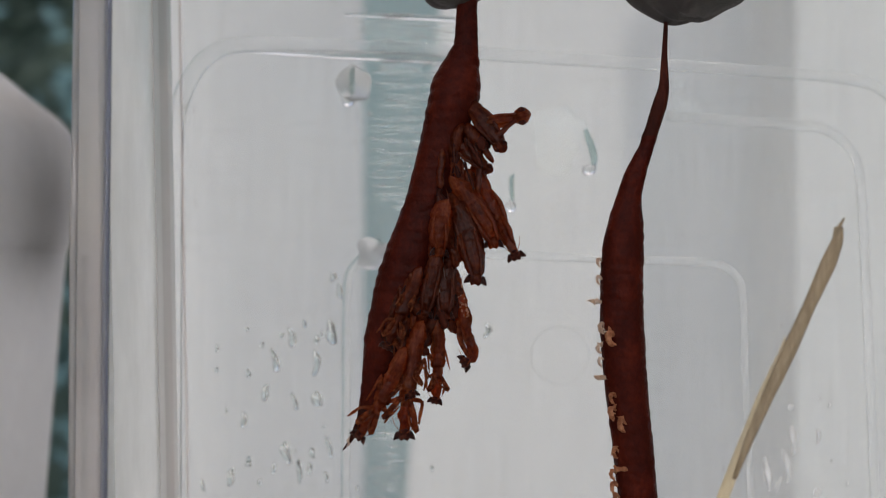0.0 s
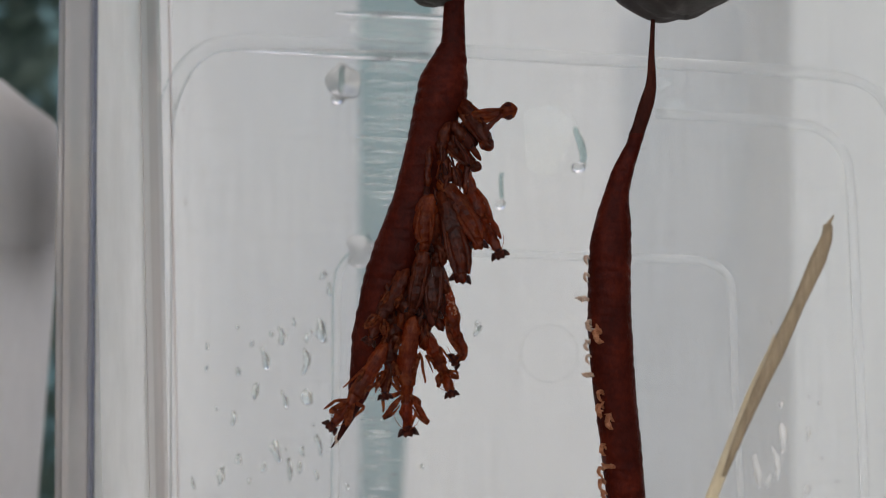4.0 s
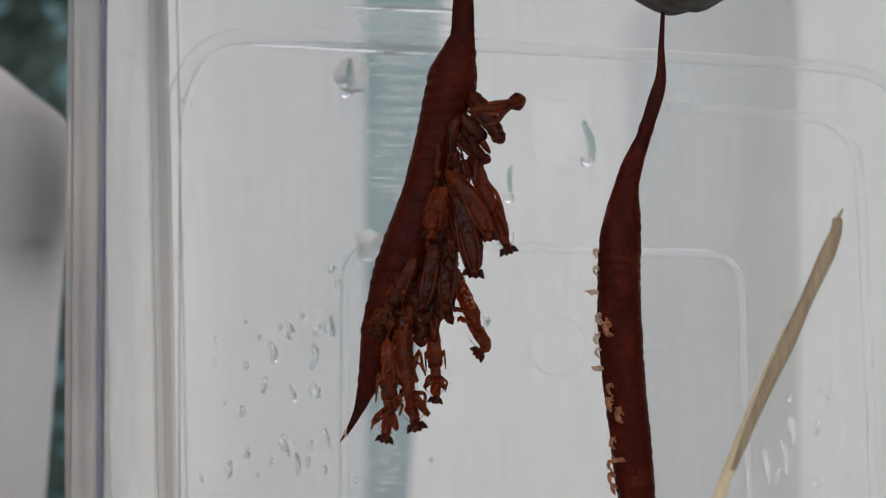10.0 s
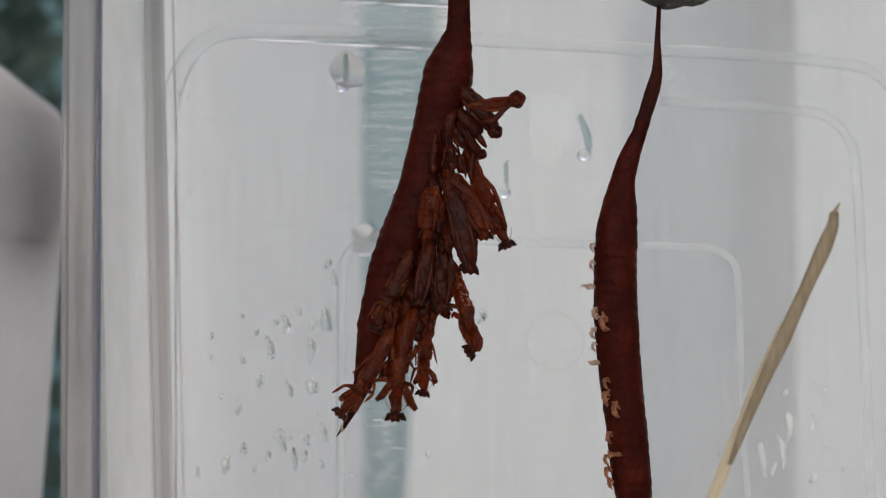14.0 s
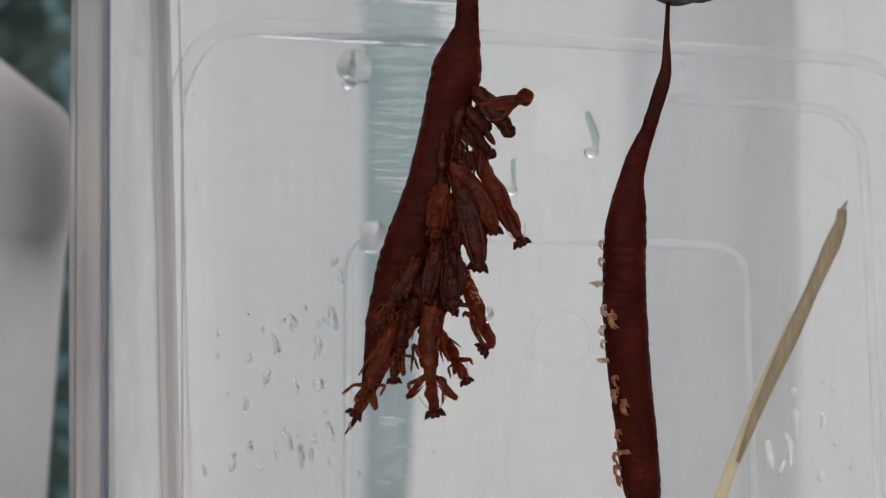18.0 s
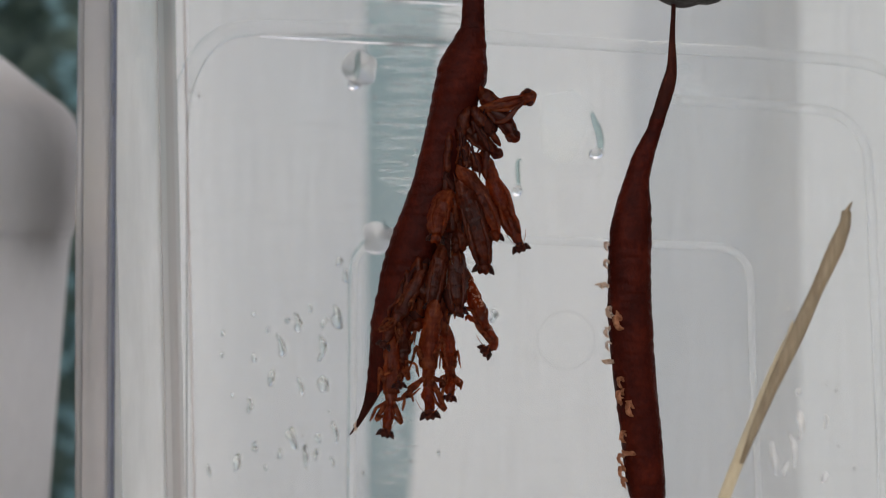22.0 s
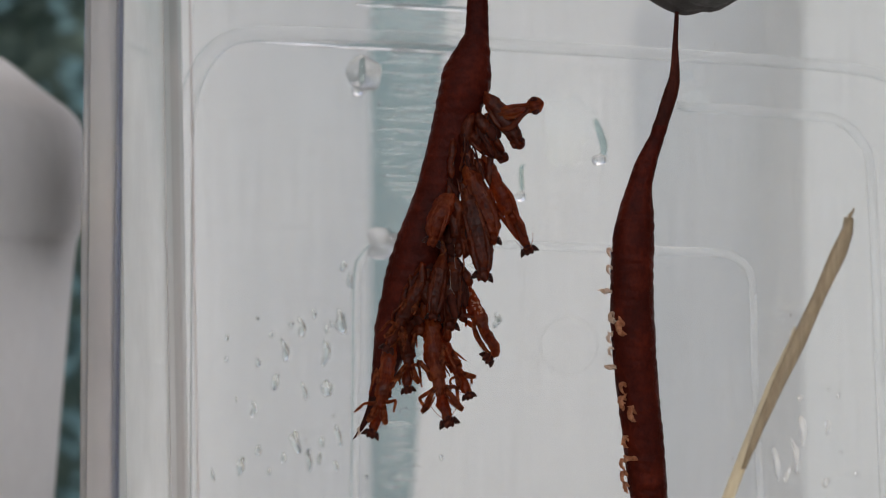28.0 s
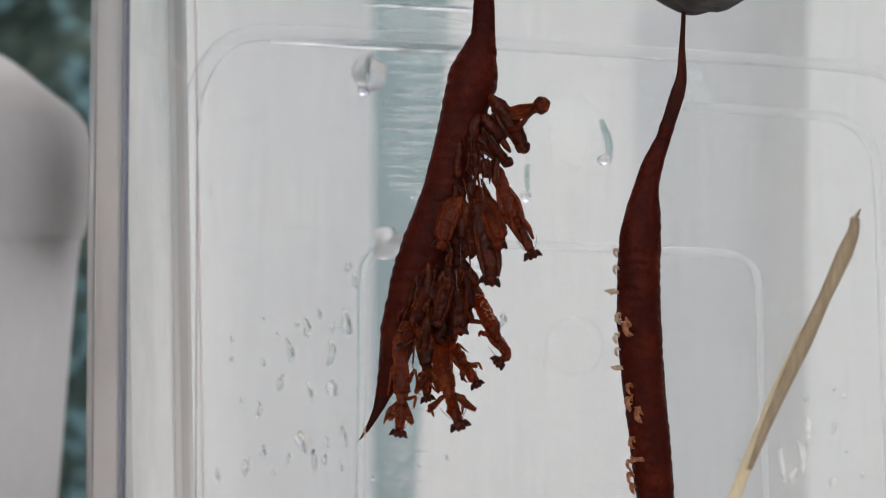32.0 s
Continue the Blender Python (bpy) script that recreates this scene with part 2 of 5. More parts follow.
LEAF = painted("leaf", (0.1, 0.15, 0.12), (0.2, 0.27, 0.23), 0.5, 25, 0.2, (1, 1, 1), 0.55)
BARK = painted("bark", (0.06, 0.045, 0.035), (0.14, 0.11, 0.08), 0.9, 15, 0.6)
SOIL = painted("garden_ground", (0.07, 0.09, 0.06), (0.14, 0.15, 0.11), 0.95, 300, 3)
BLUE_WALL = painted("blue_grey_render", (0.258, 0.438, 0.425), (0.333, 0.515, 0.5), 0.85, 60, 0.4)


# ---- mesh helpers ----
def part(name, bm, material, parent=None, label=""):
    me = bpy.data.meshes.new(name)
    bmesh.ops.recalc_face_normals(bm, faces=bm.faces)
    bm.to_mesh(me)
    bm.free()
    me.materials.append(material)
    me.shade_smooth()
    ob = new(name, me)
    if parent:
        ob.parent = parent
    return tagged(ob, label)


def flat(ob):
    ob.data.shade_flat()
    return ob


def thing(name, label, category, at=None, group="", kind=""):
    ob = new(name)
    ob.empty_display_size = 0.002
    if at:
        ob.matrix_basis = at
    return tagged(ob, label, category, group, kind)


def tube(bm, pts, sizes, seg=10, wobble=0.0, facing=None):
    """A closed limb through pts (mm); sizes are radii, or pairs of them (across, front to back)."""
    pts = [Vector(p) for p in pts]
    rings = []
    for i, p in enumerate(pts):
        way = (pts[min(i + 1, len(pts) - 1)] - pts[max(i - 1, 0)]).normalized()
        ref = Vector(facing) if facing else Vector((0, 1, 0))
        if abs(way.dot(ref)) > 0.95:
            ref = Vector((1, 0, 0))
        side = ref.cross(way).normalized()
        front = way.cross(side)
        s = sizes[i]
        ra, rb = s if isinstance(s, tuple) else (s, s)
        ring = []
        for j in range(seg):
            a = 2 * math.pi * j / seg
            v = p + side * ra * math.cos(a) + front * rb * math.sin(a)
            if wobble:
                v += (Vector(noise.noise_vector(v * 1.7)) + Vector(noise.noise_vector(v * 4.6)) * 0.5) * wobble
            ring.append(bm.verts.new(v * MM))
        rings.append(ring)
    for r0, r1 in zip(rings, rings[1:]):
        for j in range(seg):
            bm.faces.new((r0[j], r0[(j + 1) % seg], r1[(j + 1) % seg], r1[j]))
    for ring, p in ((rings[0], pts[0]), (rings[-1], pts[-1])):
        tip = bm.verts.new(p * MM)
        for j in range(seg):
            bm.faces.new((ring[j], ring[(j + 1) % seg], tip))
    return bm


def blob(bm, centre, radii, wobble=0.0, cuts=3, turn=None):
    made = bmesh.ops.create_icosphere(bm, subdivisions=cuts, radius=1)
    c = Vector(centre)
    for v in made["verts"]:
        p = Vector((v.co.x * radii[0], v.co.y * radii[1], v.co.z * radii[2]))
        if wobble:
            p += Vector(noise.noise_vector((p + c) * 0.9)) * wobble
        if turn:
            p = turn @ p
        v.co = (p + c) * MM
    return bm


def slab(bm, corners_front, thick):
    """A plate from four corners (mm) and a thickness vector (mm)."""
    f = [bm.verts.new(Vector(c) * MM) for c in corners_front]
    b = [bm.verts.new((Vector(c) + Vector(thick)) * MM) for c in corners_front]
    bm.faces.new(f), bm.faces.new(b[::-1])
    for i in range(4):
        bm.faces.new((f[i], b[i], b[(i + 1) % 4], f[(i + 1) % 4]))
    return bm


def box(bm, lo, hi):
    (x0, y0, z0), (x1, y1, z1) = lo, hi
    return slab(bm, [(x0, y0, z0), (x1, y0, z0), (x1, y0, z1), (x0, y0, z1)], (0, y1 - y0, 0))


def smooth_path(pts, steps=6):
    """A soft curve through points."""
    pts = [Vector(p) for p in pts]
    out = []
    for i in range(len(pts) - 1):
        p0, p1, p2, p3 = pts[max(i - 1, 0)], pts[i], pts[i + 1], pts[min(i + 2, len(pts) - 1)]
        for s in range(steps):
            t = s / steps
            out.append(0.5 * (2 * p1 + (p2 - p0) * t + (2 * p0 - 5 * p1 + 4 * p2 - p3) * t * t + (3 * p1 - p0 - 3 * p2 + p3) * t ** 3))
    return out + [pts[-1]]


# ---- the room and the garden outside ----
def plain(name, lo, hi, material, label, category, kind="structure"):
    return tagged(flat(part(name, box(bmesh.new(), lo, hi), material)), label, category, "", kind)


plain("floor", (-1600, -2200, -840), (1600, 480, -800), PAINT, "pale plain floor of the room", "floor")
plain("ceiling", (-1600, -2200, 1700), (1600, 480, 1740), PAINT, "pale painted ceiling of the room", "ceiling")
# unseen wall; its opening is added to let in light from the front
south = tagged(new("wall_south"), "pale painted wall with a wide window opening", "wall", "", "structure")
for lo, hi in (((-1600, -2240, -800), (-1400, -2200, 1700)), ((1400, -2240, -800), (1600, -2200, 1700)),
               ((-1400, -2240, -800), (1400, -2200, -500)), ((-1400, -2240, 1500), (1400, -2200, 1700))):
    flat(part("wall_panel", box(bmesh.new(), lo, hi), PAINT, south))
plain("wall_west", (-1640, -2200, -800), (-1600, 480, 1700), PAINT, "pale painted wall of the room", "wall")
plain("wall_east", (1600, -2200, -800), (1640, 480, 1700), PAINT, "pale painted wall of the room", "wall")
north = tagged(new("wall_north"), "pale painted wall with a wide window opening", "wall", "", "structure")
for lo, hi in (((-1600, 440, -800), (-900, 480, 1700)), ((900, 440, -800), (1600, 480, 1700)),
               ((-900, 440, -800), (900, 480, -420)), ((-900, 440, 900), (900, 480, 1700))):
    flat(part("wall_panel", box(bmesh.new(), lo, hi), PAINT, north))
plain("ground", (-800000, -800000, -1600), (800000, 800000, -1500), SOIL, "dull green garden ground outside", "ground")
plain("garden_wall", (-900, 2600, -1500), (1600, 2700, 1300), BLUE_WALL, "blue-grey rendered garden wall in the daylight", "wall")


def curtain(x0, x1, y0, folds, soft, seed, hem=0.0, lean=0.0, cloth=None):
    """A hanging sheet of white cloth, gathered in soft folds."""
    bm = bmesh.new()
    rnd = random.Random(seed)
    n, rows = 120, 64
    amp, ph = [soft * rnd.uniform(0.5, 1.2) for _ in range(4)], [rnd.uniform(0, 6.3) for _ in range(4)]
    grid = []
    for j in range(rows + 1):
        z = -400 + 515 * j / rows
        line = []
        for i in range(n + 1):
            u = i / n
            y = sum(a * math.sin(2 * math.pi * u * folds * (0.5 + 0.45 * k) + p + 0.0006 * z * k) for k, (a, p) in enumerate(zip(amp, ph)))
            y += hem * max(0, (u - 0.3) / 0.7) ** 2
            line.append(bm.verts.new(mm(x0 + (x1 - x0) * u + lean * max(-90, min(90, z)) * (1 - u), y0 + y, z)))
        grid.append(line)
    for j in range(rows):
        for i in range(n):
            bm.faces.new((grid[j][i], grid[j][i + 1], grid[j + 1][i + 1], grid[j + 1][i]))
    ob = part("curtain", bm, cloth or CLOTH)
    solid = ob.modifiers.new("thickness", "SOLIDIFY")
    solid.thickness = 0.0004
    return tagged(ob, "thin white curtain panel lit from behind by daylight", "curtain", "window curtains")


curtain(-112, -27.0, 350, 1.2, 0.5, 3, 34.0)
front = curtain(-6.4, 118.6, 356, 1.6, 0.6, 5, 26.0, 0.068)
curtain(69, 620, 400, 7, 1.0, 8, cloth=CLOTH_THIN)

# strip of cloth added behind the middle panel to darken its overlap
bm = bmesh.new()
for i in range(25):
    u = i / 24
    for z in (-400, 115):
        bm.verts.new(mm(91 + 27 * u + 0.8 * math.sin(z * 0.01), 379.5 + 7 * u + 0.4 * math.sin(7 * u), z))
bm.verts.ensure_lookup_table()
for i in range(24):
    bm.faces.new([bm.verts[k] for k in (2 * i, 2 * i + 2, 2 * i + 3, 2 * i + 1)])
hem = part("side_hem", bm, CLOTH, front)
hem.modifiers.new("thickness", "SOLIDIFY").thickness = 0.0004


def shrub(x, y, z, height, leaves, seed):
    rnd = random.Random(seed)
    bush = thing("shrub", "dark green leafy shrub in the garden outside", "shrub", pose(x * MM, y * MM, z * MM))
    bm = bmesh.new()
    tips = []
    for _ in range(9):
        a, s = rnd.uniform(0, 6.3), rnd.uniform(0.2, 0.75)
        top = Vector((math.cos(a) * s * height * 0.16, math.sin(a) * s * height * 0.16, height * rnd.uniform(0.72, 1)))
        mid = Vector((top.x * 0.3, top.y * 0.3, top.z * 0.5))
        tube(bm, [(0, 0, 0), mid, top], [22, 14, 5], 7)
        tips += [mid.lerp(top, t) for t in (0.3, 0.55, 0.8, 1.0)]
    part("trunk", bm, BARK, bush)
    verts, faces = [], []
    for _ in range(leaves):
        c = rnd.choice(tips) + Vector((rnd.gauss(0, 90), rnd.gauss(0, 90), rnd.gauss(0, 90)))
        m = Matrix.Translation(c) @ Euler((rnd.uniform(0, 6), rnd.uniform(0, 6), rnd.uniform(0, 6))).to_matrix().to_4x4()
        ln, w = rnd.uniform(28, 60), rnd.uniform(10, 20)
        k = len(verts)
        for p in ((0, 0, 0), (w, ln * 0.45, 4), (0, ln, -6), (-w, ln * 0.45, 4), (0, ln * 0.5, -3)):
            verts.append((m @ Vector(p)) * MM)
        faces += [(k, k + 1, k + 4), (k + 1, k + 2, k + 4), (k + 2, k + 3, k + 4), (k + 3, k, k + 4)]
    me = bpy.data.meshes.new("crown")
    me.from_pydata(verts, [], faces)
    me.materials.append(LEAF)
    crown = new("crown", me)
    crown.parent = bush
    return bush


shrub(-650, 1500, -1500, 1950, 5200, 4)

# ---- the ledge and what stands on it ----
ledge = thing("table", "narrow pale wooden table under the boxes", "table", pose(0, 0, -0.0454))
part("tabletop", box(bmesh.new(), (-420, -380, -22), (420, 112, 0)), WOOD, ledge)
for x in (-400, 400):
    for y in (-360, 92):
        flat(part("leg", box(bmesh.new(), (x - 18, y - 18, -757), (x + 18, y + 18, -22)), WOOD, ledge))

# frosted jar beside the box
jar = thing("frosted_jar", "frosted grey plastic jar with faint printed marks", "jar", pose(-0.0775, 0.089, -0.0424))
prof = [(17.9, -3), (18.3, 0), (18.9, 6), (21.6, 38.5), (22.6, 43), (23.5, 46.5), (23.5, 56.5), (21.8, 60.7), (17.7, 64), (12.7, 68.1), (8, 71), (7, 73), (7, 80)]
bm = bmesh.new()
rings = []
for r, _, z in smooth_path([(r, 0, z) for r, z in prof], 4):
    rings.append([bm.verts.new(mm(r * math.cos(a), r * math.sin(a), z)) for a in [2 * math.pi * j / 48 for j in range(48)]])
for r0, r1 in zip(rings, rings[1:]):
    for j in range(48):
        bm.faces.new((r0[j], r0[(j + 1) % 48], r1[(j + 1) % 48], r1[j]))
bm.faces.new(rings[0])
part("jar_body", bm, JAR, jar)
part("cap", tube(bmesh.new(), [(0, 0, 78), (0, 0, 79), (0, 0, 87), (0, 0, 88)], [7.2, 7.8, 7.8, 7.2], 24), JAR, jar)
# lump put inside to draw the soft dark patch on the jar
part("contents", blob(bmesh.new(), (14.6, -5.4, 50.0), (6.8, 7.0, 13.0), 0.6, 4), JAR_LUMP, jar, "dark grey lump added to shade the frosted wall from inside")
for i in range(8):
    z = 6 + i * 5
    a0 = -1.06
    bm = bmesh.new()
    r = 18.6 + 3.0 * z / 40 + 0.15
    tube(bm, [(r * math.cos(a0 + d), r * math.sin(a0 + d), z) for d in (0, 0.07, 0.14, 0.21)], [0.35] * 4, 6)
    part("print_mark", bm, JAR_MARK, jar, "short faint printed grey bar")

# ---- the clear plastic box ----
tub = thing("plastic_box", "clear plastic box with raised ridges, wet inside", "box", pose(0, 0, 0))
TOP, FLOOR, BACK, FRONT = 28.0, -44.4, 30.0, -14.0


def side_x(y, z):
    """The left wall's inner face: it leans out towards the floor and towards the back."""
    return -26.35 - 0.058 * (y - FRONT) - 0.017 * z


def right_x(y, z):
    return 50.4 + 0.04 * (y - FRONT) - 0.03 * z


back = part("back_wall", slab(bmesh.new(), [(-28.0, BACK, FLOOR), (51.5, BACK, FLOOR), (51.5, BACK, TOP), (-28.0, BACK, TOP)], (0, 0.8, 0)), WALL_CLEAR, tub)
flat(back)
flat(part("side_wall", slab(bmesh.new(), [(side_x(FRONT, FLOOR), FRONT, FLOOR), (side_x(28.6, FLOOR), 28.6, FLOOR), (side_x(28.6, TOP), 28.6, TOP), (side_x(FRONT, TOP), FRONT, TOP)], (-0.8, 0, 0)), SIDE_CLEAR, tub))
flat(part("side_wall", slab(bmesh.new(), [(right_x(FRONT, FLOOR), FRONT, FLOOR), (right_x(30.8, FLOOR), 30.8, FLOOR), (right_x(30.8, TOP), 30.8, TOP), (right_x(FRONT, TOP), FRONT, TOP)], (0.8, 0, 0)), SIDE_CLEAR, tub))
flat(part("top_wall", box(bmesh.new(), (-29, FRONT, TOP), (53, 31, TOP + 0.8)), SIDE_CLEAR, tub))
flat(part("bottom_wall", box(bmesh.new(), (-29, FRONT, FLOOR - 0.8), (55, 31, FLOOR)), SIDE_CLEAR, tub))
# rounded upright corner between the side and the back wall
# three flat strips, the middle one tinted darker for the corner's shading
for y0, y1, clear in ((13.0, 17.5, CORNER_EDGE), (17.5, 24.5, CORNER_CLEAR), (24.5, 28.4, CORNER_EDGE)):
    flat(part("corner", slab(bmesh.new(), [(side_x(y0, FLOOR) + 0.1, y0, FLOOR), (side_x(y1, FLOOR) + 0.1, y1, FLOOR), (side_x(y1, TOP) + 0.1, y1, TOP), (side_x(y0, TOP) + 0.1, y0, TOP)], (0.08, 0, 0)), clear, tub))
part("corner", tube(bmesh.new(), [(side_x(28.9, z) + 0.9, 29.8, z) for z in (FLOOR, -20, 0, 15, TOP)], [0.1] * 5, 8), CORNER_CLEAR, tub)
# the rim round the open front
for a, b, r in (((-27.95, FLOOR), (-27.25, TOP), 1.0), ((51.5, FLOOR), (50.5, TOP), 1.4)):
    flat(part("rim", slab(bmesh.new(), [(a[0] - r, -16.2, a[1]), (a[0] + r, -16.2, a[1]), (b[0] + r, -16.2, b[1]), (b[0] - r, -16.2, b[1])], (0, 2.0, 0)), RIM_CLEAR, tub))
for x0, x1 in ((-29.3, -28.6), (53.2, 52.0)):
    part("rim_edge", tube(bmesh.new(), [(x0, -15.2, FLOOR), (x0 + 0.2, -15.2, 0), (x1, -15.2, TOP)], [0.3] * 3, 16), RIM_CLEAR, tub)
# tinted strip added to paint the bluish colour fringe at the rim's inner edge
part("rim_seam", tube(bmesh.new(), [(-27.0, -15.0, FLOOR), (-26.6, -15.0, 0), (-26.3, -15.0, TOP)], [0.36] * 3, 16), FRINGE_CLEAR, tub, "dark bluish strip painted in for the rim's colour fringe")
flat(part("rim", box(bmesh.new(), (-29, -16.2, TOP), (53, -14.2, TOP + 3)), RIM_CLEAR, tub))
flat(part("rim", box(bmesh.new(), (-29, -16.2, FLOOR - 0.8), (55, -14.2, FLOOR)), RIM_CLEAR, tub))


def ridge(points, wide, tall, material=None, thin=0.0):
    path = smooth_path([(x, BACK - 0.02, z) for x, z in points], 6)
    n = len(path) - 1
    part("ridge", tube(bmesh.new(), path, [(wide + ((thin or wide) - wide) * i / n, tall) for i in range(n + 1)], 10, facing=(0, 1, 0)), material or BEAD, tub)


ridge([(-29.4, -41), (-29.2, -3.6), (-29.0, 11.6), (-27.8, 17.3), (-25.2, 20.9), (-21.2, 22.1), (-11.2, 21.9), (-0.2, 21.3), (18.0, 20.2), (40.6, 18.7), (47.5, 17.0), (50.2, 12.6)], 1.15, 0.17, thin=0.45)
ridge([(24.1, 14.4), (37.9, 13.4), (41.7, 12.7), (44.2, 10.4), (45.1, 6.8), (45.8, -7.3), (47.2, -41)], 0.5, 0.11)
ridge([(-10.8, -41), (-10.5, -15.8), (-10.4, -4.8), (-9.7, -1.9), (-7.6, -0.5), (-1.5, -0.4), (13.2, -0.9), (24.1, -1.3), (29.3, -1.6), (31.6, -2.9), (32.4, -5.4), (32.7, -15.8), (34.0, -41)], 0.5, 0.12, thin=0.34)
ridge([(12.6 + 3.1 * math.cos(t * math.pi / 8), -11.5 + 3.1 * math.sin(t * math.pi / 8)) for t in range(17)], 0.05, 0.02)

# clear lips added along the upper ridge, shaped to draw its sky highlight
def lip(x0, x1, z, wide):
    path = smooth_path([(x0 + (x1 - x0) * f, BACK - 0.03, z - 1.1 * f ** 1.3 * (x1 - x0) / 24) for f in (0, 0.25, 0.5, 0.75, 1)], 8)
    n = len(path) - 1
    part("ridge", tube(bmesh.new(), path, [0.05 + wide * math.sin(math.pi * min(1, 0.05 + 0.75 * i / n)) for i in range(n + 1)], 12), LIP_CLEAR, tub)


lip(-20.5, 3, 21.3, 0.46)
lip(-16.0, 2, 20.85, 0.12)
lip(-10.5, 1.5, 25.3, 0.26)

# fine level scuffs in the back wall
rnd = random.Random(64)
for i in range(180):
    z = rnd.uniform(-27, 22)
    x = rnd.uniform(-8.3, 1.5 if z > -8 else -5.5)
    ln, r = rnd.uniform(0.5, 3.6), rnd.uniform(0.025, 0.11)
    path = [(x + ln * f, BACK - 0.012, z - 0.05 * ln * f + rnd.uniform(-0.05, 0.05)) for f in (0, 0.35, 0.7, 1)]
    part("scratch", tube(bmesh.new(), path, [(r * 0.2, 0.008), (r, 0.012), (r * rnd.uniform(0.4, 1), 0.012), (r * 0.2, 0.008)], 8, facing=(0, 1, 0)), SCUFF, tub)
for i in range(130):
    x, z, ln, r = rnd.uniform(-8.5, 0.5), rnd.uniform(5, 25.5), rnd.uniform(0.8, 4.5), rnd.uniform(0.02, 0.07)
    path = [(x + ln * f, BACK - 0.012, z - 0.05 * ln * f + rnd.uniform(-0.03, 0.03)) for f in (0, 0.35, 0.7, 1)]
    part("scratch", tube(bmesh.new(), path, [(r * 0.2, 0.008), (r, 0.012), (r, 0.012), (r * 0.2, 0.008)], 8, facing=(0, 1, 0)), SCUFF, tub)

# ---- water on the back wall ----
DROPS = [(-9.45, 17.8, 2.2, 2.5), (-16.3, -9.6, 0.55, 1.1),
         (-12.0, -9.1, 0.67, 1.59), (-13.7, -12.3, 0.55, 1.46), (-18.1, -12.1, 0.55, 1.28), (-19.1, -15.5, 0.43, 1.16),
         (-13.5, -16.2, 0.67, 1.16), (-16.0, -16.5, 0.37, 0.98), (-21.5, -18.5, 0.43, 0.85), (-22.9, -24.6, 0.55, 1.1)]
DROPS_LOW = [(-16.9, -22.0, 0.6, 1.5), (-15.5, -23.9, 0.4, 1.4), (-12.3, -21.3, 0.37, 1.34), (4.8, -8.8, 0.49, 0.85), (-11.8, -3.0, 0.49, 0.55),
             (-11.1, -4.6, 0.37, 0.98), (37.8, -20.6, 0.55, 1.75), (35.0, -24.2, 0.5, 2.2), (37.1, -23.4, 0.45, 1.9),
             (37.6, -17.1, 0.37, 0.55), (40.4, -26.3, 0.49, 0.73), (-7.6, -0.5, 2.5, 1.9), (36.2, -25.4, 0.37, 0.98),
             (-25.9, -25.5, 0.24, 0.85), (-19.5, -10.4, 0.24, 0.49), (-21.0, -13.4, 0.37, 0.49)]


def droplet(x, z, w, h, seed):
    """A sagging bead of water with an uneven edge: thin above, full and steep below."""
    rnd = random.Random(seed)
    bm = bmesh.new()
    ph = [rnd.uniform(0, 6.3) for _ in range(3)]
    lean = rnd.uniform(-0.25, 0.25)
    uneven = 1.0 if w < 1.2 else 0.7
    sink = 0.5 * h
    tall = (0.5 if w < 0.9 else 0.08) * min(w, h) + 0.02
    rings = []
    for i in range(15):
        f = (i / 15) ** 1.2
        ring = []
        for j in range(32):
            a = 2 * math.pi * j / 32
            r = (1 - uneven * (0.16 * math.sin(2 * a + ph[0]) + 0.1 * math.sin(3 * a + ph[1]) + 0.06 * math.sin(5 * a + ph[2]))) * (1 - f)
            px, pz = r * w * math.cos(a), r * h * math.sin(a)
            px += lean * pz + 0.4 * min(w, 0.4 * h) * math.sin(2.4 * pz / h + ph[0]) * (1 - f)
            pz -= sink * f
            drop = tall * (1 - (1 - f) ** (2.4 - 0.9 * math.sin(a)))
            ring.append(bm.verts.new(mm(px, -drop, pz)))
        rings.append(ring)
    tip = bm.verts.new(mm(0, -tall, -sink))
    for r0, r1 in zip(rings, rings[1:]):
        for j in range(32):
            bm.faces.new((r0[j], r0[(j + 1) % 32], r1[(j + 1) % 32], r1[j]))
    for j in range(32):
        bm.faces.new((rings[-1][j], rings[-1][(j + 1) % 32], tip))
    bm.faces.new(rings[0][::-1])
    # milk whitens the big drops, and past x 30 imitates curtain light in them
    ob = part("water_drop", bm, WATER if w < 1.2 and x < 30 else WATER_PALE)
    ob.matrix_basis = pose(x * MM, (BACK - 0.02) * MM, z * MM)
    return tagged(ob, "clear water drop clinging to the plastic wall", "water drop", "drops on the box wall")


